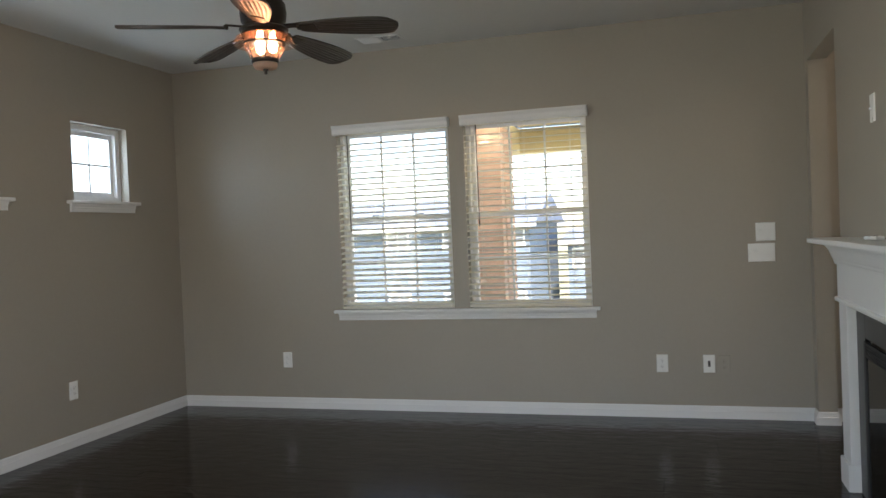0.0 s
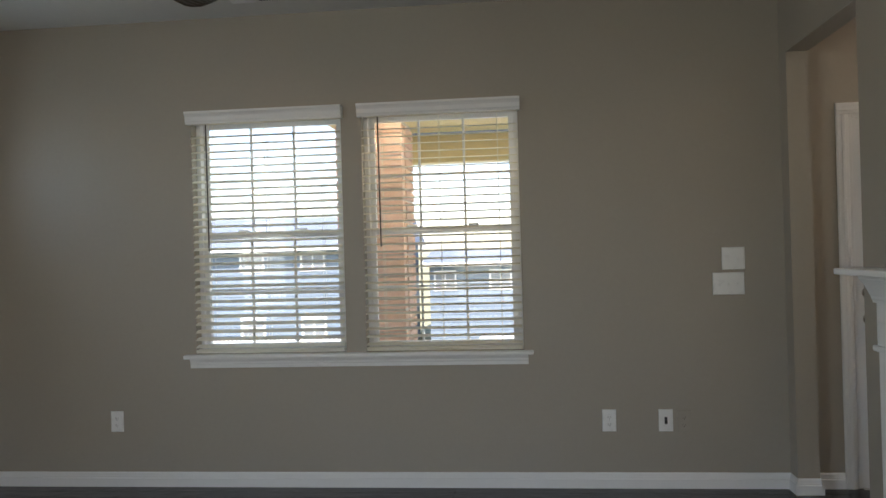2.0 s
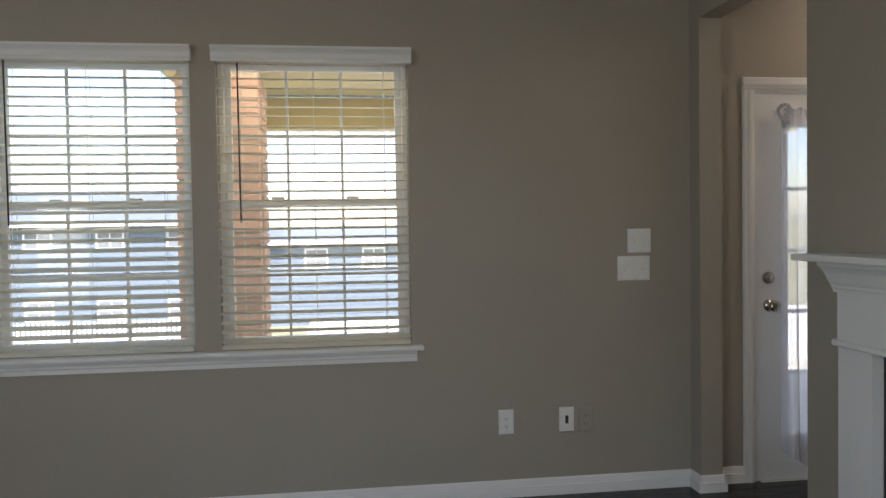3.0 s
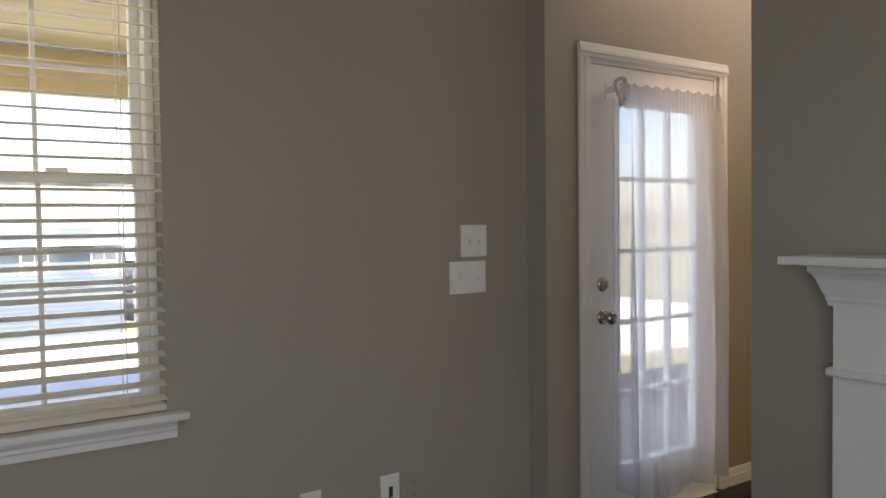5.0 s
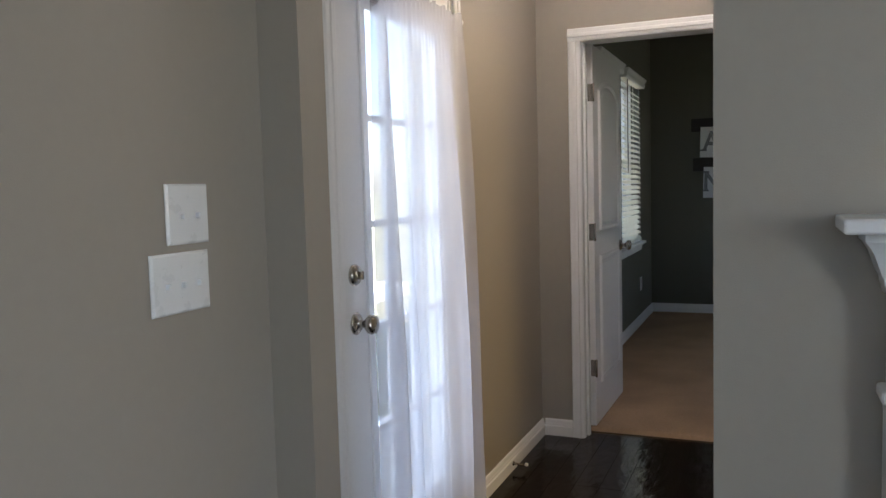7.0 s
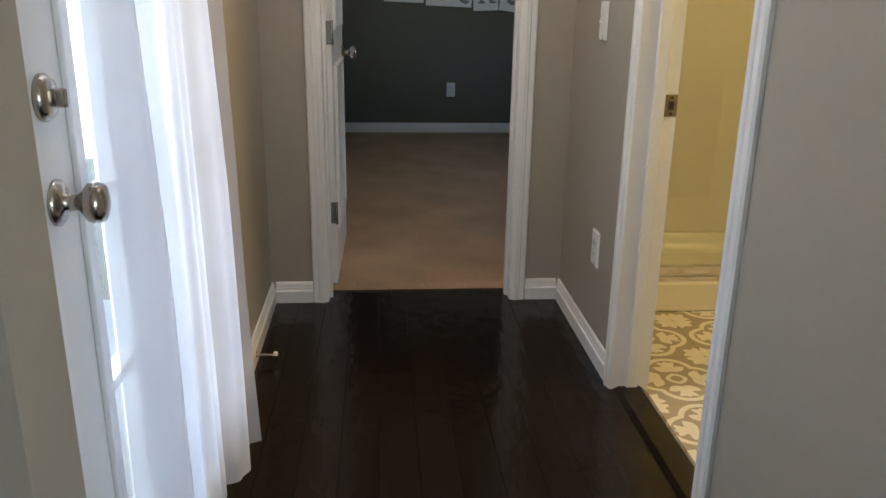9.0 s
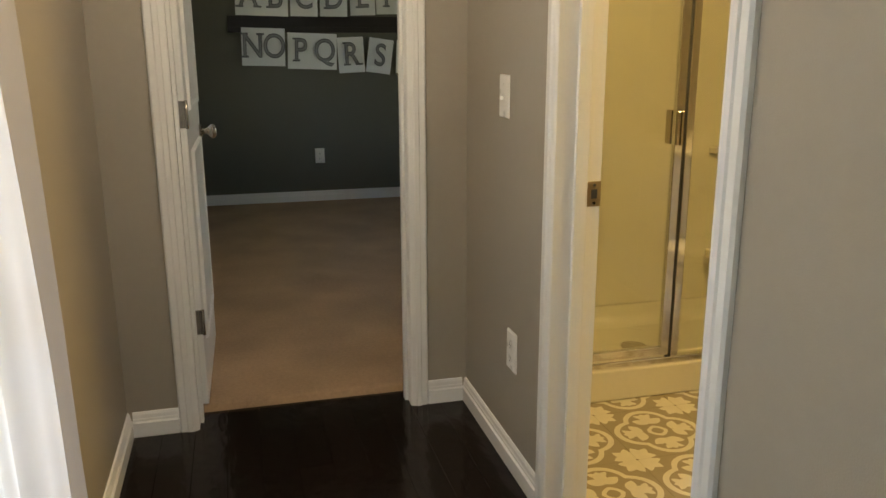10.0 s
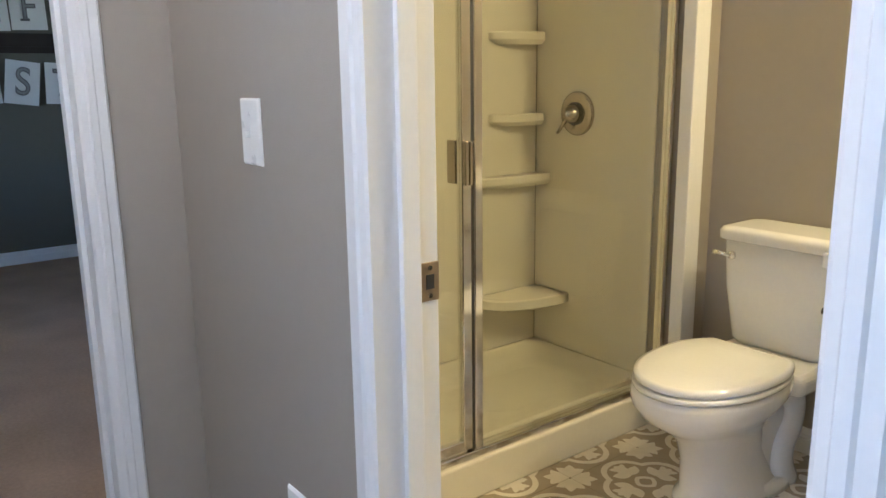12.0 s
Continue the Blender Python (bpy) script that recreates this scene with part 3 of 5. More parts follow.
knob_set(pd, (0.448, 0.006, 0.943), (0, -1, 0))
bolt = part("deadbolt", lathe(bmesh.new(), [(0.032, 0), (0.032, 0.006), (0.026, 0.013), (0.012, 0.016), (0.0, 0.016)], (0.446, 0.006, 1.087), Matrix.Rotation(math.pi / 2, 4, 'X'), 28), NICKEL, pd, "brushed nickel deadbolt")
part("thumb_turn", rbox(0.442, -0.027, 1.074, 0.450, -0.010, 1.100, 0.003), NICKEL, bolt)
for z in (0.22, 1.05, 1.85):
    part("hinge", boxes((1.2245, -0.012, z - 0.045, 1.2345, 0.004, z + 0.045), bevel=0.002), NICKEL, pd)
part("door_threshold", rbox(0.384, -0.03, 0.0, 1.228, 0.15, 0.018, 0.004), CONCRETE, pd, "worn grey metal threshold")

curtain = thing("door_curtain", "sheer white curtain hanging on the porch door", "curtain")
rod_bm = rod(bmesh.new(), (0.47, -0.045, 1.945), (1.225, -0.045, 1.945), 0.006, 12)
cr = part("curtain_rod", rod_bm, TRIM, curtain, "slim white curtain rod")
for x in (0.47, 1.225):
    part("finial", lathe(bmesh.new(), [(0.0, -0.014), (0.010, -0.010), (0.014, 0), (0.010, 0.010), (0.0, 0.014)], (x, -0.045, 1.945), None, 16), TRIM, cr)
for x in (0.482, 1.215):
    part("bracket", boxes((x - 0.006, -0.050, 1.925, x + 0.006, 0.0055, 1.950), (x - 0.012, 0.0015, 1.90, x + 0.012, 0.0058, 1.965)), TRIM, cr)
# loop of curtain cord hanging at the bracket
bm = bmesh.new()
ring = [Vector((0.50 + 0.028 * math.cos(a) + 0.01 * math.sin(2 * a), -0.062 + 0.006 * math.sin(3 * a), 1.925 + 0.055 * math.sin(a))) for a in [2 * math.pi * i / 18 for i in range(18)]]
for i in range(18):
    rod(bm, ring[i], ring[(i + 1) % 18], 0.009, 8)
part("tie_cord", bm, SHEER, curtain, "white fabric tie looped at the rod")


def curtain_mesh():
    bm = bmesh.new()
    nu, nv = 150, 44
    grid = []
    for j in range(nv + 1):
        v = j / nv                                  # 0 top, 1 bottom
        row = []
        for i in range(nu + 1):
            u = i / nu
            xl = 0.500 - 0.012 * v
            xr = 1.188 - 0.025 * v + 0.03 * math.sin(math.pi * v)
            low = 0.085 + 0.10 * abs(u - 0.38) + 0.022 * math.sin(11 * u + 1) + 0.04 * max(0.0, 0.12 - u) / 0.12
            top = 1.962 + 0.006 * math.sin(60 * u)
            z = top + (low - top) * v
            ph = 5.2 * u + 0.5 * math.sin(4.1 * u + 0.6) + 0.12 * math.sin(2.5 * v + 3 * u)
            s1 = math.sin(2 * math.pi * ph)
            fold = s1 * (0.55 + 0.45 * math.sin(5.3 * u + 1.9)) + 0.14 * math.sin(2 * math.pi * 2.7 * ph + 1.3) * (0.4 + 0.6 * v)
            gather = 0.5 * math.sin(2 * math.pi * 24 * u + 2 * math.sin(9 * u)) * max(0.0, 1 - v * 9)
            amp = 0.010 + 0.044 * min(1.0, v * 1.6)
            y = -0.060 - 0.022 * v - 0.012 * v * u * u + amp * fold + 0.007 * gather
            x = xl + (xr - xl) * u + 0.010 * math.sin(2 * math.pi * ph + 0.8) * v
            row.append(bm.verts.new((x, min(y, -0.012), z)))
        grid.append(row)
    for j in range(nv):
        for i in range(nu):
            bm.faces.new((grid[j][i], grid[j][i + 1], grid[j + 1][i + 1], grid[j + 1][i])).smooth = True
    return bm


part("drape", curtain_mesh(), SHEER, curtain, "gathered sheer white drape")


# ---- wall plates ----
def plate(name, label, m, kind, gangs=1, category="outlet", mat=PLASTIC):
    """Wall plate in local x (width) and z (height), facing -y, centred at the origin."""
    w = 0.078 + 0.0465 * (gangs - 1)
    root = thing(name, label, category, m)
    bm = bmesh.new()
    loft(bm, [[(sx * (w / 2 - i), y, sz * (0.062 - i)) for sx, sz in ((-1, -1), (1, -1), (1, 1), (-1, 1))] for i, y in ((0, 0), (0, -0.003), (0.004, -0.007))], smooth=False)
    part("plate", bm, mat, root)
    for g in range(gangs):
        x = (g - (gangs - 1) / 2) * 0.0465
        if kind == "switch":
            s = part("toggle_slot", boxes((x - 0.005, -0.0078, -0.012, x + 0.005, -0.0066, 0.012)), mat, root)
            part("toggle", rbox(x - 0.004, -0.018, -0.010, x + 0.004, -0.0079, 0.002, 0.002), mat, s)
        elif kind == "outlet":
            for z in (-0.020, 0.020):
                f = part("receptacle", lathe(bmesh.new(), [(0.0165, 0), (0.0165, 0.0015), (0.0155, 0.002)], (x, -0.0066, z), Matrix.Rotation(math.pi / 2, 4, 'X'), 20), mat, root)
                part("slots", boxes((x - 0.0075, -0.0092, z - 0.003, x - 0.0055, -0.0085, z + 0.006), (x + 0.0055, -0.0092, z - 0.003, x + 0.0075, -0.0085, z + 0.005), (x - 0.002, -0.0092, z - 0.011, x + 0.002, -0.0085, z - 0.007)), SLOT, f)
        elif kind == "jack":
            part("jack", boxes((x - 0.008, -0.0085, -0.020, x + 0.008, -0.0066, 0.020)), SLOT, root, "dark cable jack")
        for z in (-0.03, 0.03) if kind != "outlet" else (0.0,):
            part("screw", lathe(bmesh.new(), [(0.003, 0), (0.003, 0.0012)], (x, -0.0066, z), Matrix.Rotation(math.pi / 2, 4, 'X'), 10), mat, root)
    return root


N = pose(0, 0, 0)
plate("light_switch", "white triple switch plate on the greige wall", pose(-0.2935, -0.0005, 1.155), "switch", 3, "light switch")
plate("light_switch", "white double switch plate above the triple one", pose(-0.264, -0.0005, 1.295), "switch", 2, "light switch")
plate("wall_outlet", "white duplex outlet low on the window wall", pose(-3.884, -0.0005, 0.407), "outlet")
plate("wall_outlet", "white duplex outlet low on the window wall", pose(-0.967, -0.0005, 0.398), "outlet")
plate("cable_outlet", "white plate with dark cable jack", pose(-0.655, -0.0005, 0.397), "jack", category="outlet")
plate("blank_plate", "wall-coloured painted-over outlet plate", pose(-0.556, -0.0005, 0.393), "outlet", mat=WALL)
plate("wall_outlet", "white duplex outlet below the small window", pose(-4.8445, -1.287, 0.402, 0, 0, 90), "outlet")
plate("light_switch", "white single switch plate above the mantel", pose(0.0115, -1.850, 1.845, 0, 0, -90), "switch", 1, "light switch")
plate("light_switch", "white single switch plate in the hall", pose(2.012, -1.1865, 1.153, 0, 0, 180), "switch", 1, "light switch")
plate("wall_outlet", "white duplex outlet in the hall", pose(1.909, -1.1865, 0.398, 0, 0, 180), "outlet")
plate("light_switch", "white single switch plate beside the bathroom door", pose(0.403, -1.1865, 1.155, 0, 0, 180), "switch", 1, "light switch")
plate("wall_outlet", "white duplex outlet on the far bedroom wall", pose(6.4995, -1.084, 0.423, 0, 0, -90), "outlet")
plate("wall_outlet", "white duplex outlet under the bedroom window", pose(5.794, -0.0005, 0.405), "outlet")

# spring door stop on the hall baseboard
stop = thing("door_stop", "spring door stop with white rubber tip", "door stop")
bm = bmesh.new()
lathe(bm, [(0.011, 0), (0.011, 0.004), (0.006, 0.006)] + [(0.0048 + 0.0012 * (i % 2), 0.008 + i * 0.002) for i in range(24)] + [(0.003, 0.058)], (1.84, -0.0172, 0.052), Matrix.Rotation(radians(92), 4, 'X'), 12)
part("spring", bm, NICKEL, stop)
part("tip", lathe(bmesh.new(), [(0.007, 0), (0.008, 0.004), (0.008, 0.011), (0.006, 0.014)], (1.84, -0.075, 0.054), Matrix.Rotation(radians(92), 4, 'X'), 14), RUBBER, stop)


# ---- fireplace ----
fp = thing("fireplace", "white painted mantel fireplace with black surround", "fireplace")
FY0, FY1 = -2.918, -1.308          # outer faces of the legs
WX = 0.0115                        # wall face
part("mantel_shelf", rbox(-0.187, FY0 - 0.08, 1.243, WX, FY1 + 0.08, 1.268, 0.005, 3), TRIM, fp)
crown = [(0.0, 0.0), (0.012, 0.0), (0.014, 0.010), (0.022, 0.016), (0.024, 0.026), (0.034, 0.034), (0.048, 0.050), (0.066, 0.072), (0.086, 0.086), (0.100, 0.092), (0.102, 0.110), (0.0, 0.110)]


def crown_ring(y0, y1, xf, z):
    """Crown moulding wrapped round three sides of the mantel box."""
    bm = bmesh.new()
    rings = []
    for p, q in crown:
        p *= 0.42
        rings.append([(WX, y1 + p, z + q), (xf - p, y1 + p, z + q), (xf - p, y0 - p, z + q), (WX, y0 - p, z + q)])
    loft(bm, rings, cap=True, smooth=False)
    return bm


part("crown_moulding", crown_ring(FY0, FY1, -0.066, 1.133), TRIM, fp)
part("frieze", rbox(-0.062, FY0 + 0.004, 0.966, WX, FY1 - 0.004, 1.133, 0.002), TRIM, fp)
part("bead_moulding", rbox(-0.076, FY0 - 0.012, 0.944, WX, FY1 + 0.012, 0.968, 0.008, 3), TRIM, fp)
for y0, y1 in ((FY1 - 0.175, FY1), (FY0, FY0 + 0.175)):
    leg = part("leg", rbox(-0.056, y0, 0.0, WX, y1, 0.945, 0.003), TRIM, fp)
    part("plinth", rbox(-0.070, y0 - 0.006, 0.0, WX, y1 + 0.012, 0.15, 0.004), TRIM, leg)
part("surround_slab", boxes((-0.012, FY1 - 0.355, 0.0, WX, FY1 - 0.175, 0.944), (-0.012, FY0 + 0.175, 0.0, WX, FY0 + 0.355, 0.944), (-0.012, FY0 + 0.355, 0.80, WX, FY1 - 0.355, 0.944), bevel=0.002), BLACK, fp, "honed black stone surround")
ff = part("firebox_frame", boxes((-0.026, -1.74, 0.0, -0.0125, -1.69, 0.79), (-0.026, -2.57, 0.0, -0.0125, -2.52, 0.79), (-0.026, -2.52, 0.72, -0.0125, -1.74, 0.79), (-0.026, -2.52, 0.0, -0.0125, -1.74, 0.06), bevel=0.003), BOX, fp, "black steel fireplace frame")
for i in range(4):
    part("louver", boxes((-0.030, -2.515, 0.728 + i * 0.014, -0.020, -1.745, 0.734 + i * 0.014)), BOX, ff)
part("firebox_glass", boxes((-0.022, -2.52, 0.06, -0.018, -1.74, 0.72)), glass("fire_glass", (0.06, 0.06, 0.06)), ff)
part("firebox", boxes((0.127, -2.58, 0.0, 0.42, -1.68, 0.02), (0.40, -2.58, 0.02, 0.42, -1.68, 0.80), (0.127, -2.58, 0.02, 0.40, -2.56, 0.80), (0.127, -1.70, 0.02, 0.40, -1.68, 0.80), (0.127, -2.58, 0.80, 0.42, -1.68, 0.82)), BOX, fp)
mb = thing("remote_control", "small white remote lying on the mantel", "remote", pose(-0.04, -2.03, 1.2685, 0, 0, 20))
part("shell", rbox(-0.02, -0.045, 0, 0.02, 0.045, 0.016, 0.005), PLASTIC, mb)
part("button", rbox(-0.006, -0.02, 0.0155, 0.006, -0.005, 0.018, 0.001), SLOT, mb)


# ---- ceiling fan ----
FX, FYY = -2.765, -2.20
fan = thing("ceiling_fan", "dark bronze ceiling fan with ribbed palm blades and lit glass lamp", "ceiling fan", pose(FX, FYY, 0))
part("canopy", lathe(bmesh.new(), [(0.075, 2.8025), (0.074, 2.78), (0.060, 2.745), (0.030, 2.728), (0.014, 2.722)], sides=36), BRONZE, fan)
part("downrod", rod(bmesh.new(), (0, 0, 2.59), (0, 0, 2.735), 0.012, 16), BRONZE, fan)
part("motor_housing", lathe(bmesh.new(), [(0.02, 2.61), (0.050, 2.60), (0.085, 2.575), (0.110, 2.545), (0.115, 2.50), (0.110, 2.455), (0.088, 2.425), (0.075, 2.405), (0.02, 2.40)], sides=40), BRONZE, fan)
part("blade_hub", lathe(bmesh.new(), [(0.02, 2.430), (0.116, 2.426), (0.122, 2.416), (0.116, 2.406), (0.02, 2.402)], sides=40), BRONZE, fan)


def blade_mesh():
    """Palm-leaf blade with raised ribs; local x outward."""
    bm = bmesh.new()
    nu, nv = 20, 28
    top, low = [], []
    for i in range(nu + 1):
        u = i / nu
        x = 0.20 + 0.475 * u
        half = 0.045 + 0.040 * math.sin(min(1, u * 1.15) * math.pi * 0.62)
        if u > 0.86:
            half *= math.sqrt(max(0.0, 1 - ((u - 0.86) / 0.15) ** 2)) * 0.9 + 0.1
        ra, rb = [], []
        for j in range(nv + 1):
            s = j / nv * 2 - 1
            rib = 0.0035 * abs(math.sin(s * math.pi * 4.0)) * min(1, u * 3)
            tip = -0.010 - 0.034 * u
            z = tip + rib - 0.004 * s * s
            ra.append(bm.verts.new((x + 0.012 * (1 - s * s) * u, s * half, z + 0.004)))
            rb.append(bm.verts.new((x + 0.012 * (1 - s * s) * u, s * half, z - 0.004)))
        top.append(ra); low.append(rb)
    for i in range(nu):
        for j in range(nv):
            bm.faces.new((top[i][j], top[i + 1][j], top[i + 1][j + 1], top[i][j + 1]))
            bm.faces.new((low[i][j], low[i][j + 1], low[i + 1][j + 1], low[i + 1][j]))
    for i in range(nu):
        bm.faces.new((top[i][0], low[i][0], low[i + 1][0], top[i + 1][0]))
        bm.faces.new((top[i][nv], top[i + 1][nv], low[i + 1][nv], low[i][nv]))
    for j in range(nv):
        bm.faces.new((top[0][j], top[0][j + 1], low[0][j + 1], low[0][j]))
        bm.faces.new((top[nu][j], low[nu][j], low[nu][j + 1], top[nu][j + 1]))
    return bm


blade_me = mesh_of("blade", blade_mesh(), BLADE)
arm_bm = bmesh.new()
box(arm_bm, 0.10, -0.018, -0.006, 0.19, 0.018, 0.004)
box(arm_bm, 0.19, -0.034, -0.022, 0.27, 0.034, -0.0165)
box(arm_bm, 0.175, -0.016, -0.022, 0.195, 0.016, 0.0)
arm_me = mesh_of("blade_arm", bevelled(arm_bm, 0.003), BRONZE)
for k in range(5):
    a = pose(0, 0, 2.428, 0, 0, 6 + 72 * k)
    b = new("blade", blade_me); b.parent = fan; b.matrix_basis = a @ pose(0, 0, 0, -12, 0, 0)
    c = new("blade_arm", arm_me); c.parent = b; c.matrix_basis = pose(0, 0, 0)

AMBER = bpy.data.materials.new("amber_seeded_glass")
AMBER.use_nodes = True
an, al = AMBER.node_tree.nodes, AMBER.node_tree.links
an.remove(an["Principled BSDF"])
t1 = an.new("ShaderNodeBsdfTransparent"); t1.inputs[0].default_value = (1.0, 0.89, 0.81, 1)
t2 = an.new("ShaderNodeBsdfTranslucent"); t2.inputs[0].default_value = (0.90, 0.52, 0.34, 1)
t3 = an.new("ShaderNodeBsdfGlossy"); t3.inputs["Roughness"].default_value = 0.08
m1 = an.new("ShaderNodeMixShader"); m1.inputs[0].default_value = 0.03
m2 = an.new("ShaderNodeMixShader"); m2.inputs[0].default_value = 0.08
al.new(t1.outputs[0], m1.inputs[1]); al.new(t2.outputs[0], m1.inputs[2])
al.new(m1.outputs[0], m2.inputs[1]); al.new(t3.outputs[0], m2.inputs[2]); al.new(m2.outputs[0], an["Material Output"].inputs[0])
FROSTED = material("frosted_cup_glass", (0.85, 0.72, 0.62), 0.4, vary=0.03)
slightly_translucent(FROSTED, 0.8, (0.90, 0.66, 0.52))
BULB = glow("warm_bulb", (1.0, 0.68, 0.45), 20)

lamp = part("lamp_fitter", lathe(bmesh.new(), [(0.03, 2.440), (0.070, 2.437), (0.095, 2.418), (0.112, 2.396), (0.108, 2.391), (0.06, 2.406), (0.03, 2.406)], sides=40), BRONZE, fan)
part("bell_shade", lathe(bmesh.new(), [(0.108, 2.396), (0.135, 2.381), (0.150, 2.354), (0.152, 2.340), (0.149, 2.340), (0.146, 2.353), (0.132, 2.376), (0.106, 2.391)], sides=44), AMBER, lamp, "flared clear amber glass bell")
part("lamp_shade", lathe(bmesh.new(), [(0.085, 2.400), (0.098, 2.375), (0.101, 2.347), (0.094, 2.314), (0.076, 2.281), (0.062, 2.265), (0.059, 2.265), (0.073, 2.282), (0.091, 2.315), (0.098, 2.347), (0.095, 2.374), (0.082, 2.397)], sides=40), AMBER, lamp, "amber seeded glass jar, lit")
part("shade_band", lathe(bmesh.new(), [(0.1015, 2.354), (0.105, 2.352), (0.105, 2.346), (0.1015, 2.344)], sides=40), BRONZE, lamp)
part("gallery_ring", lathe(bmesh.new(), [(0.064, 2.274), (0.068, 2.267), (0.068, 2.256), (0.056, 2.252), (0.052, 2.256), (0.056, 2.272)], sides=40), BRONZE, lamp)
part("lower_glass", lathe(bmesh.new(), [(0.060, 2.252), (0.060, 2.237), (0.052, 2.226), (0.02, 2.223), (0.0, 2.223)], sides=32), FROSTED, lamp, "frosted glass cup at the bottom")
part("finial", lathe(bmesh.new(), [(0.012, 2.225), (0.012, 2.215), (0.006, 2.211), (0.010, 2.203), (0.0, 2.196)], sides=20), BRONZE, lamp)
for k in range(6):
    a = 2 * math.pi * k / 6
    part("cage_strap", rod(bmesh.new(), (0.104 * math.cos(a), 0.104 * math.sin(a), 2.381), (0.068 * math.cos(a), 0.068 * math.sin(a), 2.265), 0.0025, 6), BRONZE, lamp)
for k in range(3):
    a = 2 * math.pi * k / 3 + 0.5
    part("bulb", lathe(bmesh.new(), [(0.010, 2.418), (0.012, 2.394), (0.020, 2.363), (0.023, 2.339), (0.018, 2.314), (0.0, 2.302)], (0.040 * math.cos(a), 0.040 * math.sin(a), 0), sides=18), BULB, lamp, "glowing warm bulb")

# ceiling register
vent = thing("ceiling_vent", "white ceiling air register with dark slots", "vent", pose(-2.85, -0.33, H))
part("frame", boxes((-0.17, -0.085, -0.006, 0.17, -0.065, -0.0005), (-0.17, 0.065, -0.006, 0.17, 0.085, -0.0005), (-0.17, -0.065, -0.006, -0.15, 0.065, -0.0005), (0.15, -0.065, -0.006, 0.17, 0.065, -0.0005), (-0.008, -0.065, -0.006, 0.008, 0.065, -0.0005), bevel=0.001), CEIL, vent)
part("backing", boxes((-0.15, -0.065, -0.0024, 0.15, 0.065, -0.0008)), SLOT, vent, "dark duct behind the slats")
for i in range(9):
    y = -0.058 + i * 0.0145
    for x0, x1, tl in ((-0.15, -0.008, -50), (0.008, 0.15, 20)):
        ob = part("slat", boxes((x0, -0.006, -0.0006, x1, 0.006, 0.0006)), CEIL, vent)
        ob.matrix_basis = pose(0, y, -0.006, tl)


# ---- bedroom wall shelves and alphabet sheets ----
SERIFS = {"A": ((0.06, 1), (0.94, 1)), "B": ((0.10, 0), (0.10, 1)), "D": ((0.10, 0), (0.10, 1)), "E": ((0.12, 0), (0.12, 1)), "F": ((0.14, 0), (0.14, 1)),
          "N": ((0.08, 0), (0.08, 1), (0.92, 0)), "P": ((0.12, 0), (0.12, 1)), "R": ((0.12, 0), (0.12, 1), (0.92, 1)), "T": ((0.5, 1),)}


def letter_mesh(ch, size, swell):
    cu = bpy.data.curves.new("letter", 'FONT')
    cu.body, cu.size, cu.align_x, cu.align_y, cu.extrude, cu.offset = ch, size, 'CENTER', 'CENTER', 0.0006, swell
    ob = bpy.data.objects.new("letter", cu)
    scene.collection.objects.link(ob)
    me = bpy.data.meshes.new_from_object(ob.evaluated_get(bpy.context.evaluated_depsgraph_get()))
    bpy.data.objects.remove(ob)
    bpy.data.curves.remove(cu)
    xs, ys, zs = ([v.co[k] for v in me.vertices] for k in range(3))
    x0, w, y0, h, z1 = min(xs), max(xs) - min(xs), min(ys), max(ys) - min(ys), max(zs)
    bm = bmesh.new()
    bm.from_mesh(me)
    t = 0.055 * h + swell
    for fx, low in SERIFS.get(ch, ()):
        cx, cy = x0 + fx * w, y0 + (0.03 if low else 0.97) * h
        box(bm, cx - 0.17 * h - swell, cy - t / 2, -z1, cx + 0.17 * h + swell, cy + t / 2, z1)
    for v in bm.verts:
        v.co.x *= 0.84
    bm.to_mesh(me)
    bm.free()
    return me


def paper_sheet(letters, y, z, width, height, lean, curl):
    """A sheet (or two joined) with large letters hung on the far bedroom wall; y is its first edge."""
    root = thing("alphabet_sheet", "white paper sheet with large grey letter%s %s" % ("s" if len(letters) > 1 else "", " and ".join(letters)), "paper sign",
                 pose(6.470, y - width / 2, z, 0, 0, -90) @ pose(0, 0, 0, 0, lean, 0), "alphabet sheets")
    bm = bmesh.new()
    n = 8
    f, g = [], []
    for i in range(n + 1):
        x = -width / 2 + width * i / n
        for lst, d in ((f, 0.0), (g, 0.0012)):
            lst.append([bm.verts.new((x, d - curl * (math.sin(3 * x / width + 1)) * (1 - k / 3), -height / 2 + height * k / 3)) for k in range(4)])
    for i in range(n):
        for k in range(3):
            bm.faces.new((f[i][k], f[i + 1][k], f[i + 1][k + 1], f[i][k + 1])); bm.faces.new((g[i][k], g[i][k + 1], g[i + 1][k + 1], g[i + 1][k]))
        bm.faces.new((f[i][0], g[i][0], g[i + 1][0], f[i + 1][0])); bm.faces.new((f[i][3], f[i + 1][3], g[i + 1][3], g[i][3]))
    for k in range(3):
        bm.faces.new((f[0][k], f[0][k + 1], g[0][k + 1], g[0][k])); bm.faces.new((f[n][k], g[n][k], g[n][k + 1], f[n][k + 1]))
    part("sheet", bm, PAPER, root)
    for i, ch in enumerate(letters):
        me = letter_mesh(ch, height * 0.90, 0.004)
        me.materials.append(INK)
        ob = new("letter", me)
        ob.parent = root
        ob.matrix_basis = pose((i - (len(letters) - 1) / 2) * width / len(letters), -0.012 - curl * 0.6, 0.0, 90)
        me = letter_mesh(ch, height * 0.90, -0.005)
        me.materials.append(HATCH)
        ob2 = new("letter_fill", me)
        ob2.parent = ob
        ob2.matrix_basis = pose(0, 0, 0.002)
    return root


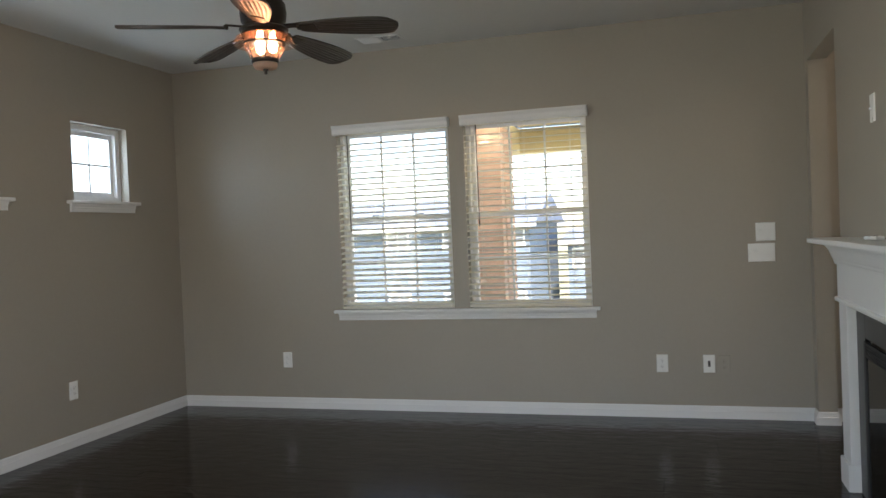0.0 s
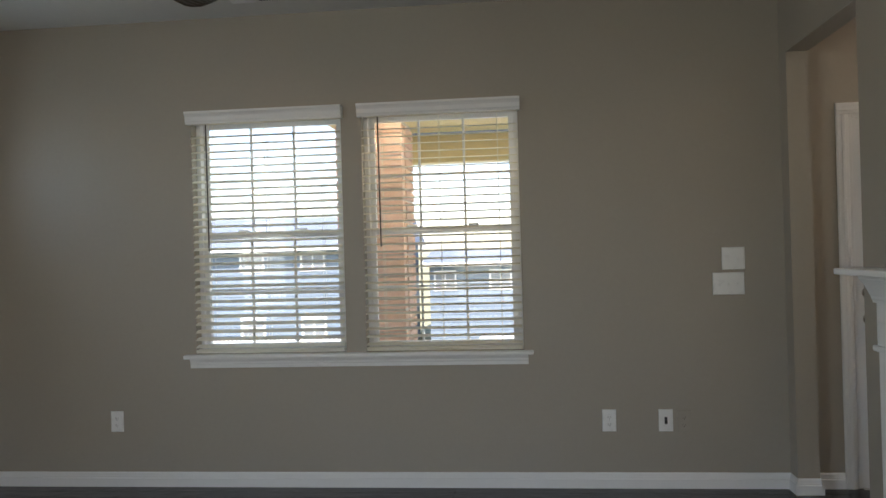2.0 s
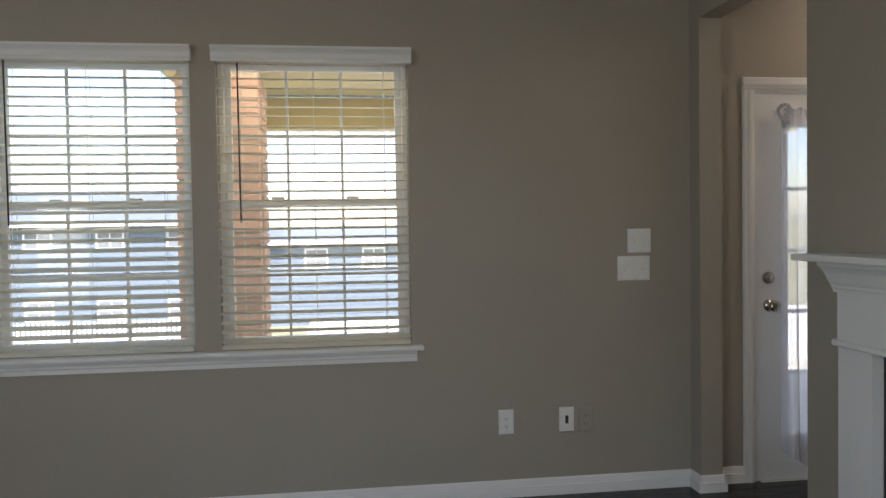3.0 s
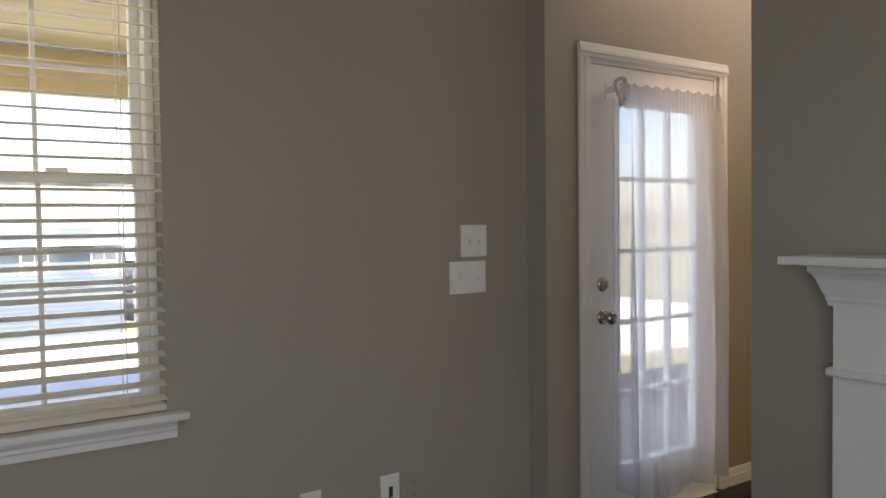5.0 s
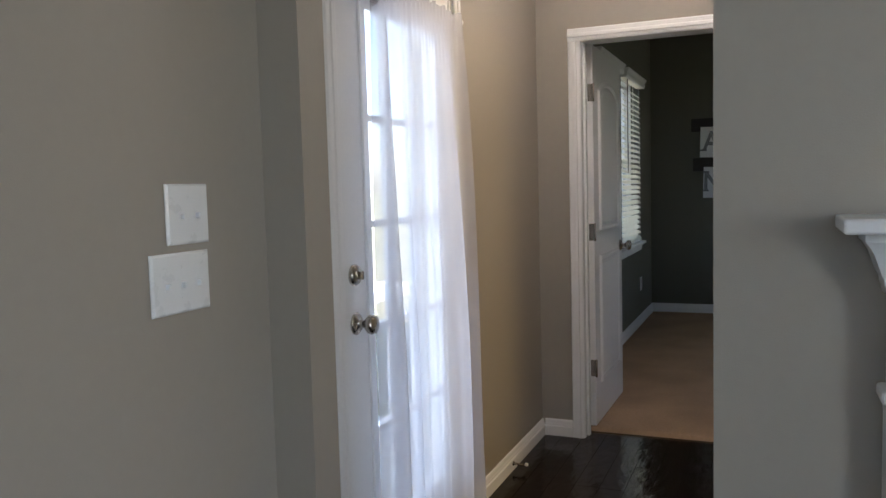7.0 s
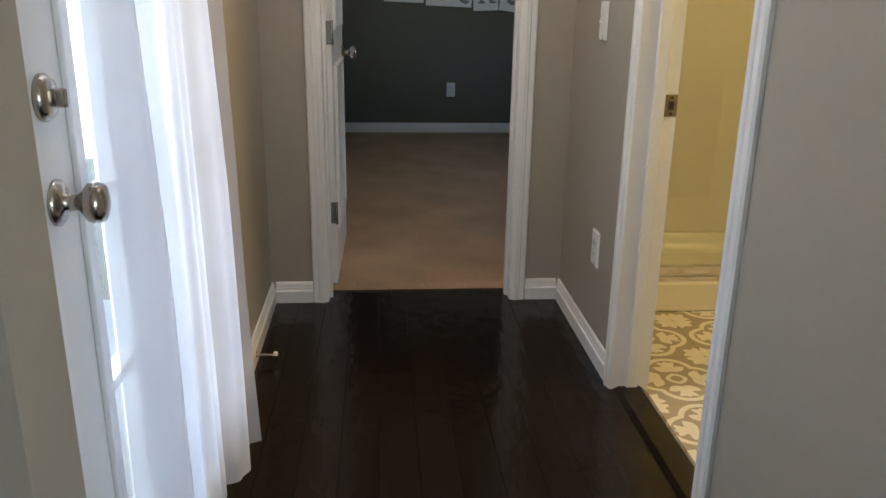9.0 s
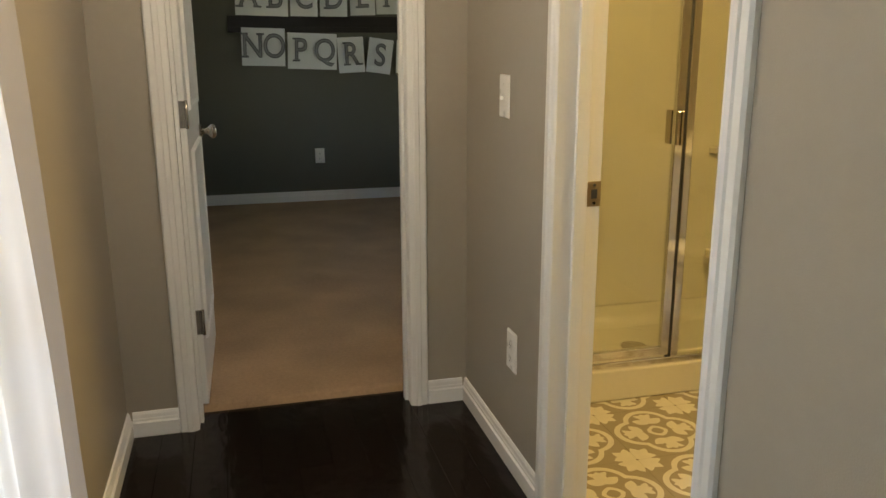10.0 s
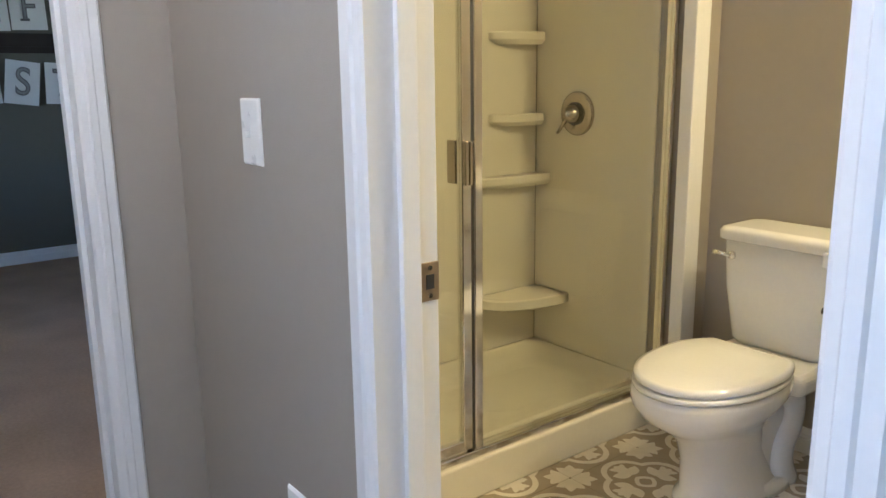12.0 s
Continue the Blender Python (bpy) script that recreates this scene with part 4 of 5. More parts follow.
for z, y0 in ((1.825, -0.385), (1.447, -0.402)):
    sh = thing("wall_shelf", "dark espresso wooden picture ledge on the wall", "shelf", pose(6.4995, y0, z), "bedroom picture ledges")
    part("back_board", rbox(-0.018, -2.2, -0.02, 0, 0, 0.105, 0.002), DARKWOOD, sh)
    part("ledge_board", rbox(-0.022, -2.2, -0.022, 0.0, 0, 0.02, 0.002), DARKWOOD, sh)
for letters, y0, y1, zc, h, lean in (("AB", -0.470, -0.878, 1.697, 0.29, 1.5), ("C", -0.896, -1.112, 1.687, 0.275, 1.0), ("D", -1.131, -1.350, 1.687, 0.275, 0.5), ("E", -1.373, -1.578, 1.698, 0.275, -1.5), ("F", -1.588, -1.80, 1.706, 0.27, -1.0),
                                     ("NO", -0.498, -0.838, 1.312, 0.295, 1.5), ("PQ", -0.858, -1.253, 1.277, 0.285, 1.8), ("R", -1.263, -1.478, 1.247, 0.285, -2.5), ("S", -1.508, -1.713, 1.237, 0.28, 8), ("T", -1.748, -1.96, 1.227, 0.27, 3)):
    paper_sheet(letters, y0, zc, y0 - y1, h, lean, 0.006)


# ---- bathroom ----
SX = 2.315                         # plane of the shower glass
shower = thing("shower_stall", "cream acrylic shower stall with corner shelves", "shower", kind="")
part("shower_curb", rbox(2.28, -2.870, 0.0, 2.385, -1.305, 0.125, 0.008), ACRYLIC, shower)
part("shower_pan", rbox(2.3855, -2.870, 0.0, 3.055, -1.305, 0.045, 0.004), ACRYLIC, shower)
part("pan_step", rbox(2.3855, -2.850, 0.0455, 2.45, -1.325, 0.070, 0.008), ACRYLIC, shower)
part("back_panel", rbox(2.985, -2.870, 0.0455, 3.055, -1.305, 2.05, 0.003), ACRYLIC, shower)


def round_rect(x0, y0, x1, y1, r, z, n=7):
    out = []
    for cx, cy, a0 in ((x1 - r, y1 - r, 0), (x0 + r, y1 - r, 90), (x0 + r, y0 + r, 180), (x1 - r, y0 + r, 270)):
        for i in range(n):
            a = radians(a0 + 90 * i / (n - 1))
            out.append((cx + r * math.cos(a), cy + r * math.sin(a), z))
    return out


def upstand_mesh():
    """Coved rim round the shower pan, with wide rounded corners."""
    bm = bmesh.new()
    rings = []
    for inset, z in ((0.085, 0.0462), (0.055, 0.052), (0.036, 0.068), (0.026, 0.095), (0.020, 0.124), (0.014, 0.131), (0.001, 0.131), (0.001, 0.0458)):
        back = 2.9845 - inset
        rings.append(round_rect(2.392 + inset * 0.3, -2.8695 + inset, back, -1.3175 - inset, max(0.004, 0.11 - 0.6 * inset) if inset > 0.002 else 0.004, z))
    return loft(bm, rings, cap=False)


part("pan_upstand", upstand_mesh(), ACRYLIC, shower, "coved cream rim of the shower pan")
part("end_panel", rbox(2.386, -2.8785, 0.0455, 2.984, -2.8705, 2.05, 0.003), ACRYLIC, shower)
part("near_panel", rbox(2.386, -1.316, 0.0455, 2.984, -1.304, 2.05, 0.003), ACRYLIC, shower)


def corner_shelf(z, rx, ry, thick, gap=0.0):
    """Moulded shelf by the back corner: rounded towards the open side, with a thick soft lip."""
    bm = bmesh.new()
    c = (2.9845, -2.8700 + gap)
    rings = []
    for k, zz in ((0.80, z - thick - 0.012), (0.94, z - thick), (1.0, z - thick + 0.006), (1.0, z - 0.006), (0.965, z), (0.90, z - 0.004)):
        arc = [(c[0] - rx * k * math.cos(a) ** 0.7, c[1] + ry * k * math.sin(a)) for a in [math.pi / 2 * i / 14 for i in range(14)] + [math.pi / 2 - 1e-4]]
        rings.append([(x, y, zz) for x, y in [c] + arc])
    return loft(bm, rings, smooth=False)


for z, rx, ry, thick, gap, lab in ((1.412, 0.075, 0.23, 0.036, 0.03, ""), (1.098, 0.075, 0.23, 0.036, 0.03, ""), (0.855, 0.085, 0.36, 0.035, 0.0, "wide soap ledge"), (0.372, 0.20, 0.34, 0.045, 0.0, "corner foot rest")):
    part("corner_shelf", corner_shelf(z, rx, ry, thick, gap), ACRYLIC, shower, lab)
part("drain", lathe(bmesh.new(), [(0.055, 0.046), (0.055, 0.049), (0.045, 0.050), (0.0, 0.050)], (2.67, -2.01, 0), None, 28), NICKEL, shower, "round metal drain cover")
vv = Vector((2.755, -2.8700, 1.098))
q = Vector((0, 1, 0)).to_track_quat('Z', 'Y').to_matrix().to_4x4()
valve = part("valve_plate", lathe(bmesh.new(), [(0.085, 0), (0.085, 0.006), (0.076, 0.012), (0.050, 0.016), (0.0, 0.016)], vv, q, 36), NICKEL, shower, "brushed nickel round valve trim")
part("valve_gap", lathe(bmesh.new(), [(0.044, 0.0165), (0.044, 0.024), (0.0, 0.024)], vv, q, 28), SLOT, valve, "dark ring round the valve handle")
part("valve_handle", lathe(bmesh.new(), [(0.036, 0.0245), (0.036, 0.034), (0.028, 0.052), (0.013, 0.076), (0.0, 0.078)], vv, q, 24), NICKEL, valve)
part("valve_lever", rod(bmesh.new(), vv + Vector((0, 0.045, 0)), vv + Vector((0.055, 0.055, -0.075)), 0.009, 10, 0.006), NICKEL, valve)

enc = thing("shower_door", "chrome-framed clear glass shower door and fixed panel", "shower door")
ZT2 = 1.93
part("bottom_track", rbox(SX - 0.022, -2.862, 0.1252, SX + 0.022, -1.308, 0.150, 0.004), CHROME, enc)
part("header_rail", rbox(SX - 0.022, -2.862, ZT2, SX + 0.022, -1.308, ZT2 + 0.035, 0.004), CHROME, enc)
part("wall_jamb", rbox(SX - 0.016, -2.862, 0.150, SX + 0.016, -2.836, ZT2, 0.003), CHROME, enc)
part("wall_jamb", rbox(SX - 0.016, -1.334, 0.150, SX + 0.016, -1.308, ZT2, 0.003), CHROME, enc)
part("centre_stile", rbox(SX - 0.020, -1.992, 0.150, SX + 0.016, -1.962, ZT2, 0.003), CHROME, enc)
part("stile_gasket", boxes((SX - 0.016, -1.9615, 0.150, SX + 0.010, -1.9525, ZT2)), SLOT, enc)
dr = part("door_frame", boxes((SX - 0.018, -1.952, 0.158, SX + 0.008, -1.919, ZT2 - 0.008), (SX - 0.018, -1.375, 0.158, SX + 0.008, -1.342, ZT2 - 0.008), (SX - 0.018, -1.919, 0.158, SX + 0.008, -1.375, 0.192), (SX - 0.018, -1.919, ZT2 - 0.042, SX + 0.008, -1.375, ZT2 - 0.008), bevel=0.003), CHROME, enc)
part("door_glass", boxes((SX - 0.008, -1.919, 0.192, SX - 0.003, -1.375, ZT2 - 0.042)), SHOWERGLASS, dr)
part("fixed_glass", boxes((SX - 0.004, -2.836, 0.150, SX + 0.001, -1.992, ZT2)), SHOWERGLASS, enc)
part("door_handle", boxes((SX - 0.042, -1.931, 0.955, SX - 0.0185, -1.921, 1.075), (SX - 0.042, -1.938, 0.955, SX - 0.036, -1.912, 1.075), bevel=0.002), NICKEL, dr, "brushed nickel pull handle")
part("inner_handle", boxes((SX + 0.0085, -1.925, 0.955, SX + 0.045, -1.915, 1.075), bevel=0.002), NICKEL, dr)
solid("shower_trim", rbox(2.225, -2.93, 0.0, 2.278, -2.852, 2.1, 0.004), TRIM, "white trim post beside the shower", "trim", "structure")

# toilet
TX, TB = 1.842, -2.985
toilet = thing("toilet", "white two-piece toilet with closed lid", "toilet", pose(TX, TB, 0))


def oval(cx, cy, rx, ryf, ryb, z, n=36, p=2.3):
    """Egg-shaped ring; ryf toward the front (+y), ryb toward the tank."""
    out = []
    for i in range(n):
        a = 2 * math.pi * i / n
        c, s = math.cos(a), math.sin(a)
        k = (abs(c) ** p + abs(s) ** p) ** (-1 / p)
        out.append((cx + rx * k * c, cy + (ryf if s > 0 else ryb) * k * s, z))
    return out


part("pedestal", loft(bmesh.new(), [oval(0, 0.40, 0.112, 0.215, 0.26, 0.0), oval(0, 0.40, 0.112, 0.215, 0.26, 0.022), oval(0, 0.41, 0.092, 0.185, 0.20, 0.05), oval(0, 0.425, 0.086, 0.180, 0.13, 0.15),
                                    oval(0, 0.44, 0.092, 0.190, 0.13, 0.22), oval(0, 0.465, 0.115, 0.225, 0.17, 0.265), oval(0, 0.49, 0.152, 0.262, 0.215, 0.305), oval(0, 0.503, 0.177, 0.279, 0.25, 0.345), oval(0, 0.505, 0.183, 0.280, 0.26, 0.375), oval(0, 0.505, 0.180, 0.276, 0.26, 0.392), oval(0, 0.505, 0.150, 0.24, 0.22, 0.396)]), PORCELAIN, toilet, "white porcelain bowl and foot")


def trapway(side):
    """Half-round tube that winds down the side of the foot."""
    pts = [Vector(p) for p in ((0.045, 0.40, 0.27), (0.060, 0.33, 0.325), (0.072, 0.25, 0.32), (0.078, 0.195, 0.265), (0.080, 0.20, 0.19), (0.082, 0.245, 0.125), (0.084, 0.245, 0.06), (0.084, 0.21, 0.0))]
    path = []
    for i in range(len(pts) - 1):
        p0, p1, p2, p3 = pts[max(i - 1, 0)], pts[i], pts[i + 1], pts[min(i + 2, len(pts) - 1)]
        for k in range(5):
            t = k / 5
            path.append(0.5 * (2 * p1 + (p2 - p0) * t + (2 * p0 - 5 * p1 + 4 * p2 - p3) * t * t + (3 * p1 - p0 - 3 * p2 + p3) * t ** 3))
    path.append(pts[-1])
    rings = []
    for i, p in enumerate(path):
        d = path[min(i + 1, len(path) - 1)] - path[max(i - 1, 0)]
        n1 = Vector((1, 0, 0))
        n2 = d.cross(n1).normalized()
        rings.append([((p + n1 * 0.030 * math.cos(a) + n2 * 0.048 * math.sin(a)).x * side, (p + n2 * 0.048 * math.sin(a)).y, max(0.0, (p + n2 * 0.048 * math.sin(a)).z)) for a in [2 * math.pi * k / 14 for k in range(14)]])
    return loft(bmesh.new(), rings)


for side in (-1, 1):
    part("trapway", trapway(side), PORCELAIN, toilet, "curved porcelain trapway")
part("trap_core", rbox(-0.075, 0.19, 0.0, 0.075, 0.40, 0.33, 0.03, 3), PORCELAIN, toilet)
part("foot_flange", loft(bmesh.new(), [oval(0, 0.30, 0.118, 0.16, 0.15, 0.0), oval(0, 0.30, 0.118, 0.16, 0.15, 0.028), oval(0, 0.30, 0.104, 0.15, 0.135, 0.040)]), PORCELAIN, toilet)
part("tank_deck", rbox(-0.175, 0.03, 0.325, 0.175, 0.34, 0.392, 0.025, 4), PORCELAIN, toilet)
def d_ring(cx, cy, rx, ryf, ryb, z):
    """Seat outline: round at the front, cut straight across before the tank."""
    return [(x, max(y, cy - 0.80 * ryb), h) for x, y, h in oval(cx, cy, rx, ryf, ryb * 1.1, z, 48, 2.15)]


part("seat", loft(bmesh.new(), [d_ring(0, 0.500, 0.184, 0.283, 0.215, 0.397), d_ring(0, 0.500, 0.188, 0.287, 0.22, 0.404), d_ring(0, 0.500, 0.186, 0.285, 0.22, 0.414)]), PORCELAIN, toilet)
part("lid", loft(bmesh.new(), [d_ring(0, 0.495, 0.183, 0.282, 0.22, 0.4175), d_ring(0, 0.495, 0.187, 0.286, 0.222, 0.424), d_ring(0, 0.495, 0.184, 0.283, 0.220, 0.436), d_ring(0, 0.495, 0.17, 0.268, 0.205, 0.4395), d_ring(0, 0.495, 0.10, 0.16, 0.12, 0.4405)]), PORCELAIN, toilet, "closed white seat lid")
for x in (-0.075, 0.075):
    part("seat_hinge", rbox(x - 0.016, 0.262, 0.393, x + 0.016, 0.288, 0.414, 0.006), PORCELAIN, toilet)


def slab_ring(hw, y0, y1, r, z):
    out = []
    for cx, cy, a0 in ((hw - r, y1 - r, 0), (-hw + r, y1 - r, 90), (-hw + r, y0 + r, 180), (hw - r, y0 + r, 270)):
        for i in range(6):
            a = radians(a0 + 18 * i)
            out.append((cx + r * math.cos(a), cy + r * math.sin(a), z))
    return out


part("tank", loft(bmesh.new(), [slab_ring(0.150, 0.015, 0.19, 0.04, 0.393), slab_ring(0.160, 0.006, 0.20, 0.04, 0.41), slab_ring(0.185, 0.004, 0.212, 0.04, 0.58), slab_ring(0.192, 0.004, 0.217, 0.04, 0.728)]), PORCELAIN, toilet)
part("tank_lid", loft(bmesh.new(), [slab_ring(0.196, 0.002, 0.224, 0.04, 0.729), slab_ring(0.206, 0.0, 0.232, 0.04, 0.735), slab_ring(0.206, 0.0, 0.232, 0.04, 0.758), slab_ring(0.198, 0.006, 0.225, 0.04, 0.770), slab_ring(0.18, 0.03, 0.20, 0.04, 0.774)]), PORCELAIN, toilet)
lev = part("flush_lever", lathe(bmesh.new(), [(0.014, 0), (0.014, 0.006), (0.008, 0.012), (0.0, 0.014)], (0.150, 0.2155, 0.682), q, 18), CHROME, toilet, "chrome flush lever")
part("lever_arm", rod(bmesh.new(), (0.150, 0.232, 0.682), (0.200, 0.245, 0.692), 0.006, 10, 0.009), CHROME, lev)
part("foot_cap", lathe(bmesh.new(), [(0.016, 0.0), (0.015, 0.012), (0.0, 0.020)], (0.098, 0.245, 0.03), None, 16), PORCELAIN, toilet)

# vanity beside the toilet
van = thing("bathroom_vanity", "white vanity cabinet with white countertop", "vanity")
part("cabinet_body", rbox(0.70, -2.995, 0.0, 1.525, -2.47, 0.775, 0.003), TRIM, van)
part("countertop", rbox(0.68, -2.999, 0.7755, 1.545, -2.44, 0.815, 0.006), PORCELAIN, van)
for x in (0.73, 1.125):
    dd = part("cabinet_door", rbox(x, -2.4695, 0.10, x + 0.375, -2.452, 0.74, 0.003), TRIM, van)
    part("knob", lathe(bmesh.new(), [(0.006, 0), (0.012, 0.012), (0.010, 0.02), (0.0, 0.022)], (x + (0.34 if x < 1 else 0.035), -2.452, 0.66), q, 14), NICKEL, dd)
holder = thing("paper_holder", "brushed nickel toilet paper holder on the vanity side", "paper holder")
part("rose", lathe(bmesh.new(), [(0.020, 0), (0.020, 0.006), (0.012, 0.010), (0.0, 0.010)], (1.5255, -2.555, 0.632), Matrix.Rotation(math.pi / 2, 4, 'Y'), 20), NICKEL, holder)
part("arm", rod(bmesh.new(), (1.53, -2.555, 0.632), (1.585, -2.555, 0.634), 0.007, 12, 0.010), NICKEL, holder)
vl = thing("vanity_light", "warm lit vanity light bar on the bathroom wall", "wall light")
part("back_plate", rbox(0.75, -2.998, 1.97, 1.35, -2.975, 2.08, 0.004), NICKEL, vl)
for x in (0.85, 1.05, 1.25):
    part("shade", lathe(bmesh.new(), [(0.030, 2.06), (0.045, 2.03), (0.055, 1.97), (0.052, 1.97), (0.042, 2.03), (0.026, 2.056)], (x, -2.925, 0), None, 20), AMBER, vl)

# flush ceiling light of the hall
hl = thing("hall_ceiling_light", "round frosted flush ceiling light, lit warm", "ceiling light", pose(1.45, -0.60, 0))
part("base_ring", lathe(bmesh.new(), [(0.15, 2.8025), (0.152, 2.79), (0.148, 2.778), (0.140, 2.776)], sides=36), NICKEL, hl)
part("dome", lathe(bmesh.new(), [(0.139, 2.777), (0.132, 2.755), (0.105, 2.730), (0.06, 2.715), (0.0, 2.710)], sides=36), glow("frosted_warm_dome", (1.0, 0.85, 0.67), 15.5), hl)


# ---- outside: porch, garden, neighbours ----
def ground_mesh():
    """One sheet: level by the house, falling away behind the garden, then out to the horizon."""
    bm = bmesh.new()
    ys = [-400, -60, -12, 0, 4, 7, 12, 18, 26, 34, 60, 150, 500, 1500]
    xs = [-1500, -300, -80, -30, -12, 0, 12, 30, 80, 300, 1500]
    def height(y):
        return -0.18 if y < 6 else -0.18 - 3.3 * min(1.0, (y - 6) / 26.0)
    rows = [[bm.verts.new((x, y, height(y))) for x in xs] for y in ys]
    for a, b in zip(rows, rows[1:]):
        for i in range(len(xs) - 1):
            bm.faces.new((a[i], a[i + 1], b[i + 1], b[i]))
    return bm


solid("ground", ground_mesh(), GRASS, "sunlit lawn sloping away behind the house", "ground", "structure")
solid("porch_floor", rbox(-2.7, EX, -0.17, 2.6, 3.7, -0.03, 0.01), CONCRETE, "pale concrete porch slab", "porch floor", "structure")
solid("patio", rbox(-2.2, 3.72, -0.175, 9.0, 8.6, -0.05, 0.01), CONCRETE, "pale sunlit concrete patio beside the porch", "patio", "structure")
porch = thing("porch_roof", "porch roof with yellow pine board ceiling", "porch roof", kind="structure")
part("roof_deck", boxes((-2.75, EX + 0.01, 2.62, 2.7, 3.85, 2.74)), ROOF, porch)
part("edge_beam", rbox(-2.75, 3.35, 2.27, 2.7, 3.55, 2.55, 0.006), PORCHWOOD, porch)
part("end_beam", rbox(-2.75, EX + 0.01, 2.27, -2.55, 3.35, 2.55, 0.006), PORCHWOOD, porch)
board = mesh_of("ceiling_board", rbox(0, -2.54, 0, 0.135, 2.69, 0.018, 0.004, 1), PORCHWOOD)
board_n = int((3.34 - EX - 0.02) / 0.14)
for i in range(board_n):
    b = new("ceiling_board", board)
    b.parent = porch
    b.matrix_basis = pose(0, EX + 0.02 + 0.14 * i + 0.14, 2.56, 0, 0, -90)
part("post", rbox(2.35, 3.33, -0.0295, 2.55, 3.55, 2.269, 0.006), TRIM, porch)

# brick pier of the porch
pier = thing("brick_pier", "red brick porch pier", "brick pier", kind="structure")
PX0, PX1, PY0, PY1 = -2.66, -2.20, 0.66, 1.12
part("core", boxes((PX0 + 0.012, PY0 + 0.012, -0.0295, PX1 - 0.012, PY1 - 0.012, 2.269)), MORTAR, pier)
bx = mesh_of("brick", rbox(0, 0, 0, 0.218, 0.10, 0.062, 0.004, 1), BRICK)
for c in range(31):
    z = -0.028 + c * 0.0735
    flip = c % 2
    spots = []
    for k in range(2):
        spots += [(PX0 + 0.0 + k * 0.232 + (0.0 if flip else 0.0), PY0, 0), (PX1 - k * 0.232, PY1, 180)]
    spots += [(PX0 + 0.10, PY0 + 0.119, 90), (PX1 - 0.10, PY0 + 0.119 + 0.222, -90)] if flip else [(PX0 + 0.10, PY0 + 0.112, 90), (PX1 - 0.10, PY0 + 0.335, -90)]
    for x, y, r in spots:
        b = new("brick", bx)
        b.parent = pier
        b.matrix_basis = pose(x, y, z, 0, 0, r)

# white rail fence at the foot of the garden
fence = thing("garden_fence", "white picket fence below the garden", "fence")
gz = -0.18 - 3.3 * 16.0 / 26.0
picket = mesh_of("picket", rbox(-0.045, -0.01, 0, 0.045, 0.01, 0.78, 0.004, 1), TRIM)
for i in range(78):
    p = new("picket", picket); p.parent = fence
    p.matrix_basis = pose(-18.3 + i * 0.15, 22.0, gz, 0, 0, 0)
for z in (0.18, 0.55):
    part("rail", rbox(-18.4, 22.012, gz + z, -6.6, 22.05, gz + z + 0.09, 0.004), TRIM, fence)


def house(name, label, m, w, d, h, roof_h, wall_mat, sills=(0.9, 3.7), tall=1.4):
    """A neighbour's house with storeys, openings and a gabled roof; local x along its front, front at y=0."""
    root = thing(name, label, "house", m)
    part("wall", boxes((0, 0, 0, w, d, h)), wall_mat, root)
    bm = bmesh.new()
    loft(bm, [[(x, -0.5, h - 0.05), (x, d + 0.5, h - 0.05), (x, d / 2, h + roof_h)] for x in (-0.4, w + 0.4)], smooth=False)
    part("roof", bm, ROOF, root)
    part("fascia", boxes((-0.42, -0.54, h - 0.22, w + 0.42, -0.5, h - 0.02)), TRIM, root)
    for k in range(int(h / 0.2)):
        part("siding_lap", boxes((0, -0.02, 0.2 * k, w, -0.0005, 0.2 * k + 0.17)), wall_mat, root)
    for sill in sills:
        n = int(w / 2.6)
        for i in range(n):
            x, z = 0.8 + i * (w - 1.6) / max(1, n - 1) - 0.5, sill
            if z + tall > h - 0.1:
                continue
            wi = part("window", boxes((x - 0.08, -0.06, z - 0.08, x + 1.08, -0.021, z + tall + 0.08)), TRIM, root)
            for a in (0, 0.52):
                for b in (0, tall / 2 + 0.02):
                    part("pane", boxes((x + a + 0.02, -0.072, z + b, x + a + 0.48, -0.061, z + b + tall / 2 - 0.04)), HOUSEPANE, wi)
    return root


house("neighbour_house", "blue-grey neighbour house with gabled roof", pose(-23.5, 31, -3.5), 16, 9, 5.3, 1.5, SIDING, (1.2, 4.2), 0.75)
house("neighbour_house", "low grey neighbour house with white windows", pose(-6.4, 36, -3.5), 13, 9, 4.3, 0.6, SIDING, (2.9,), 0.9)
house("neighbour_house", "pale neighbour house beyond the lawn", pose(8, 40, -3.5), 13, 9, 3.4, 1.6, SIDING)


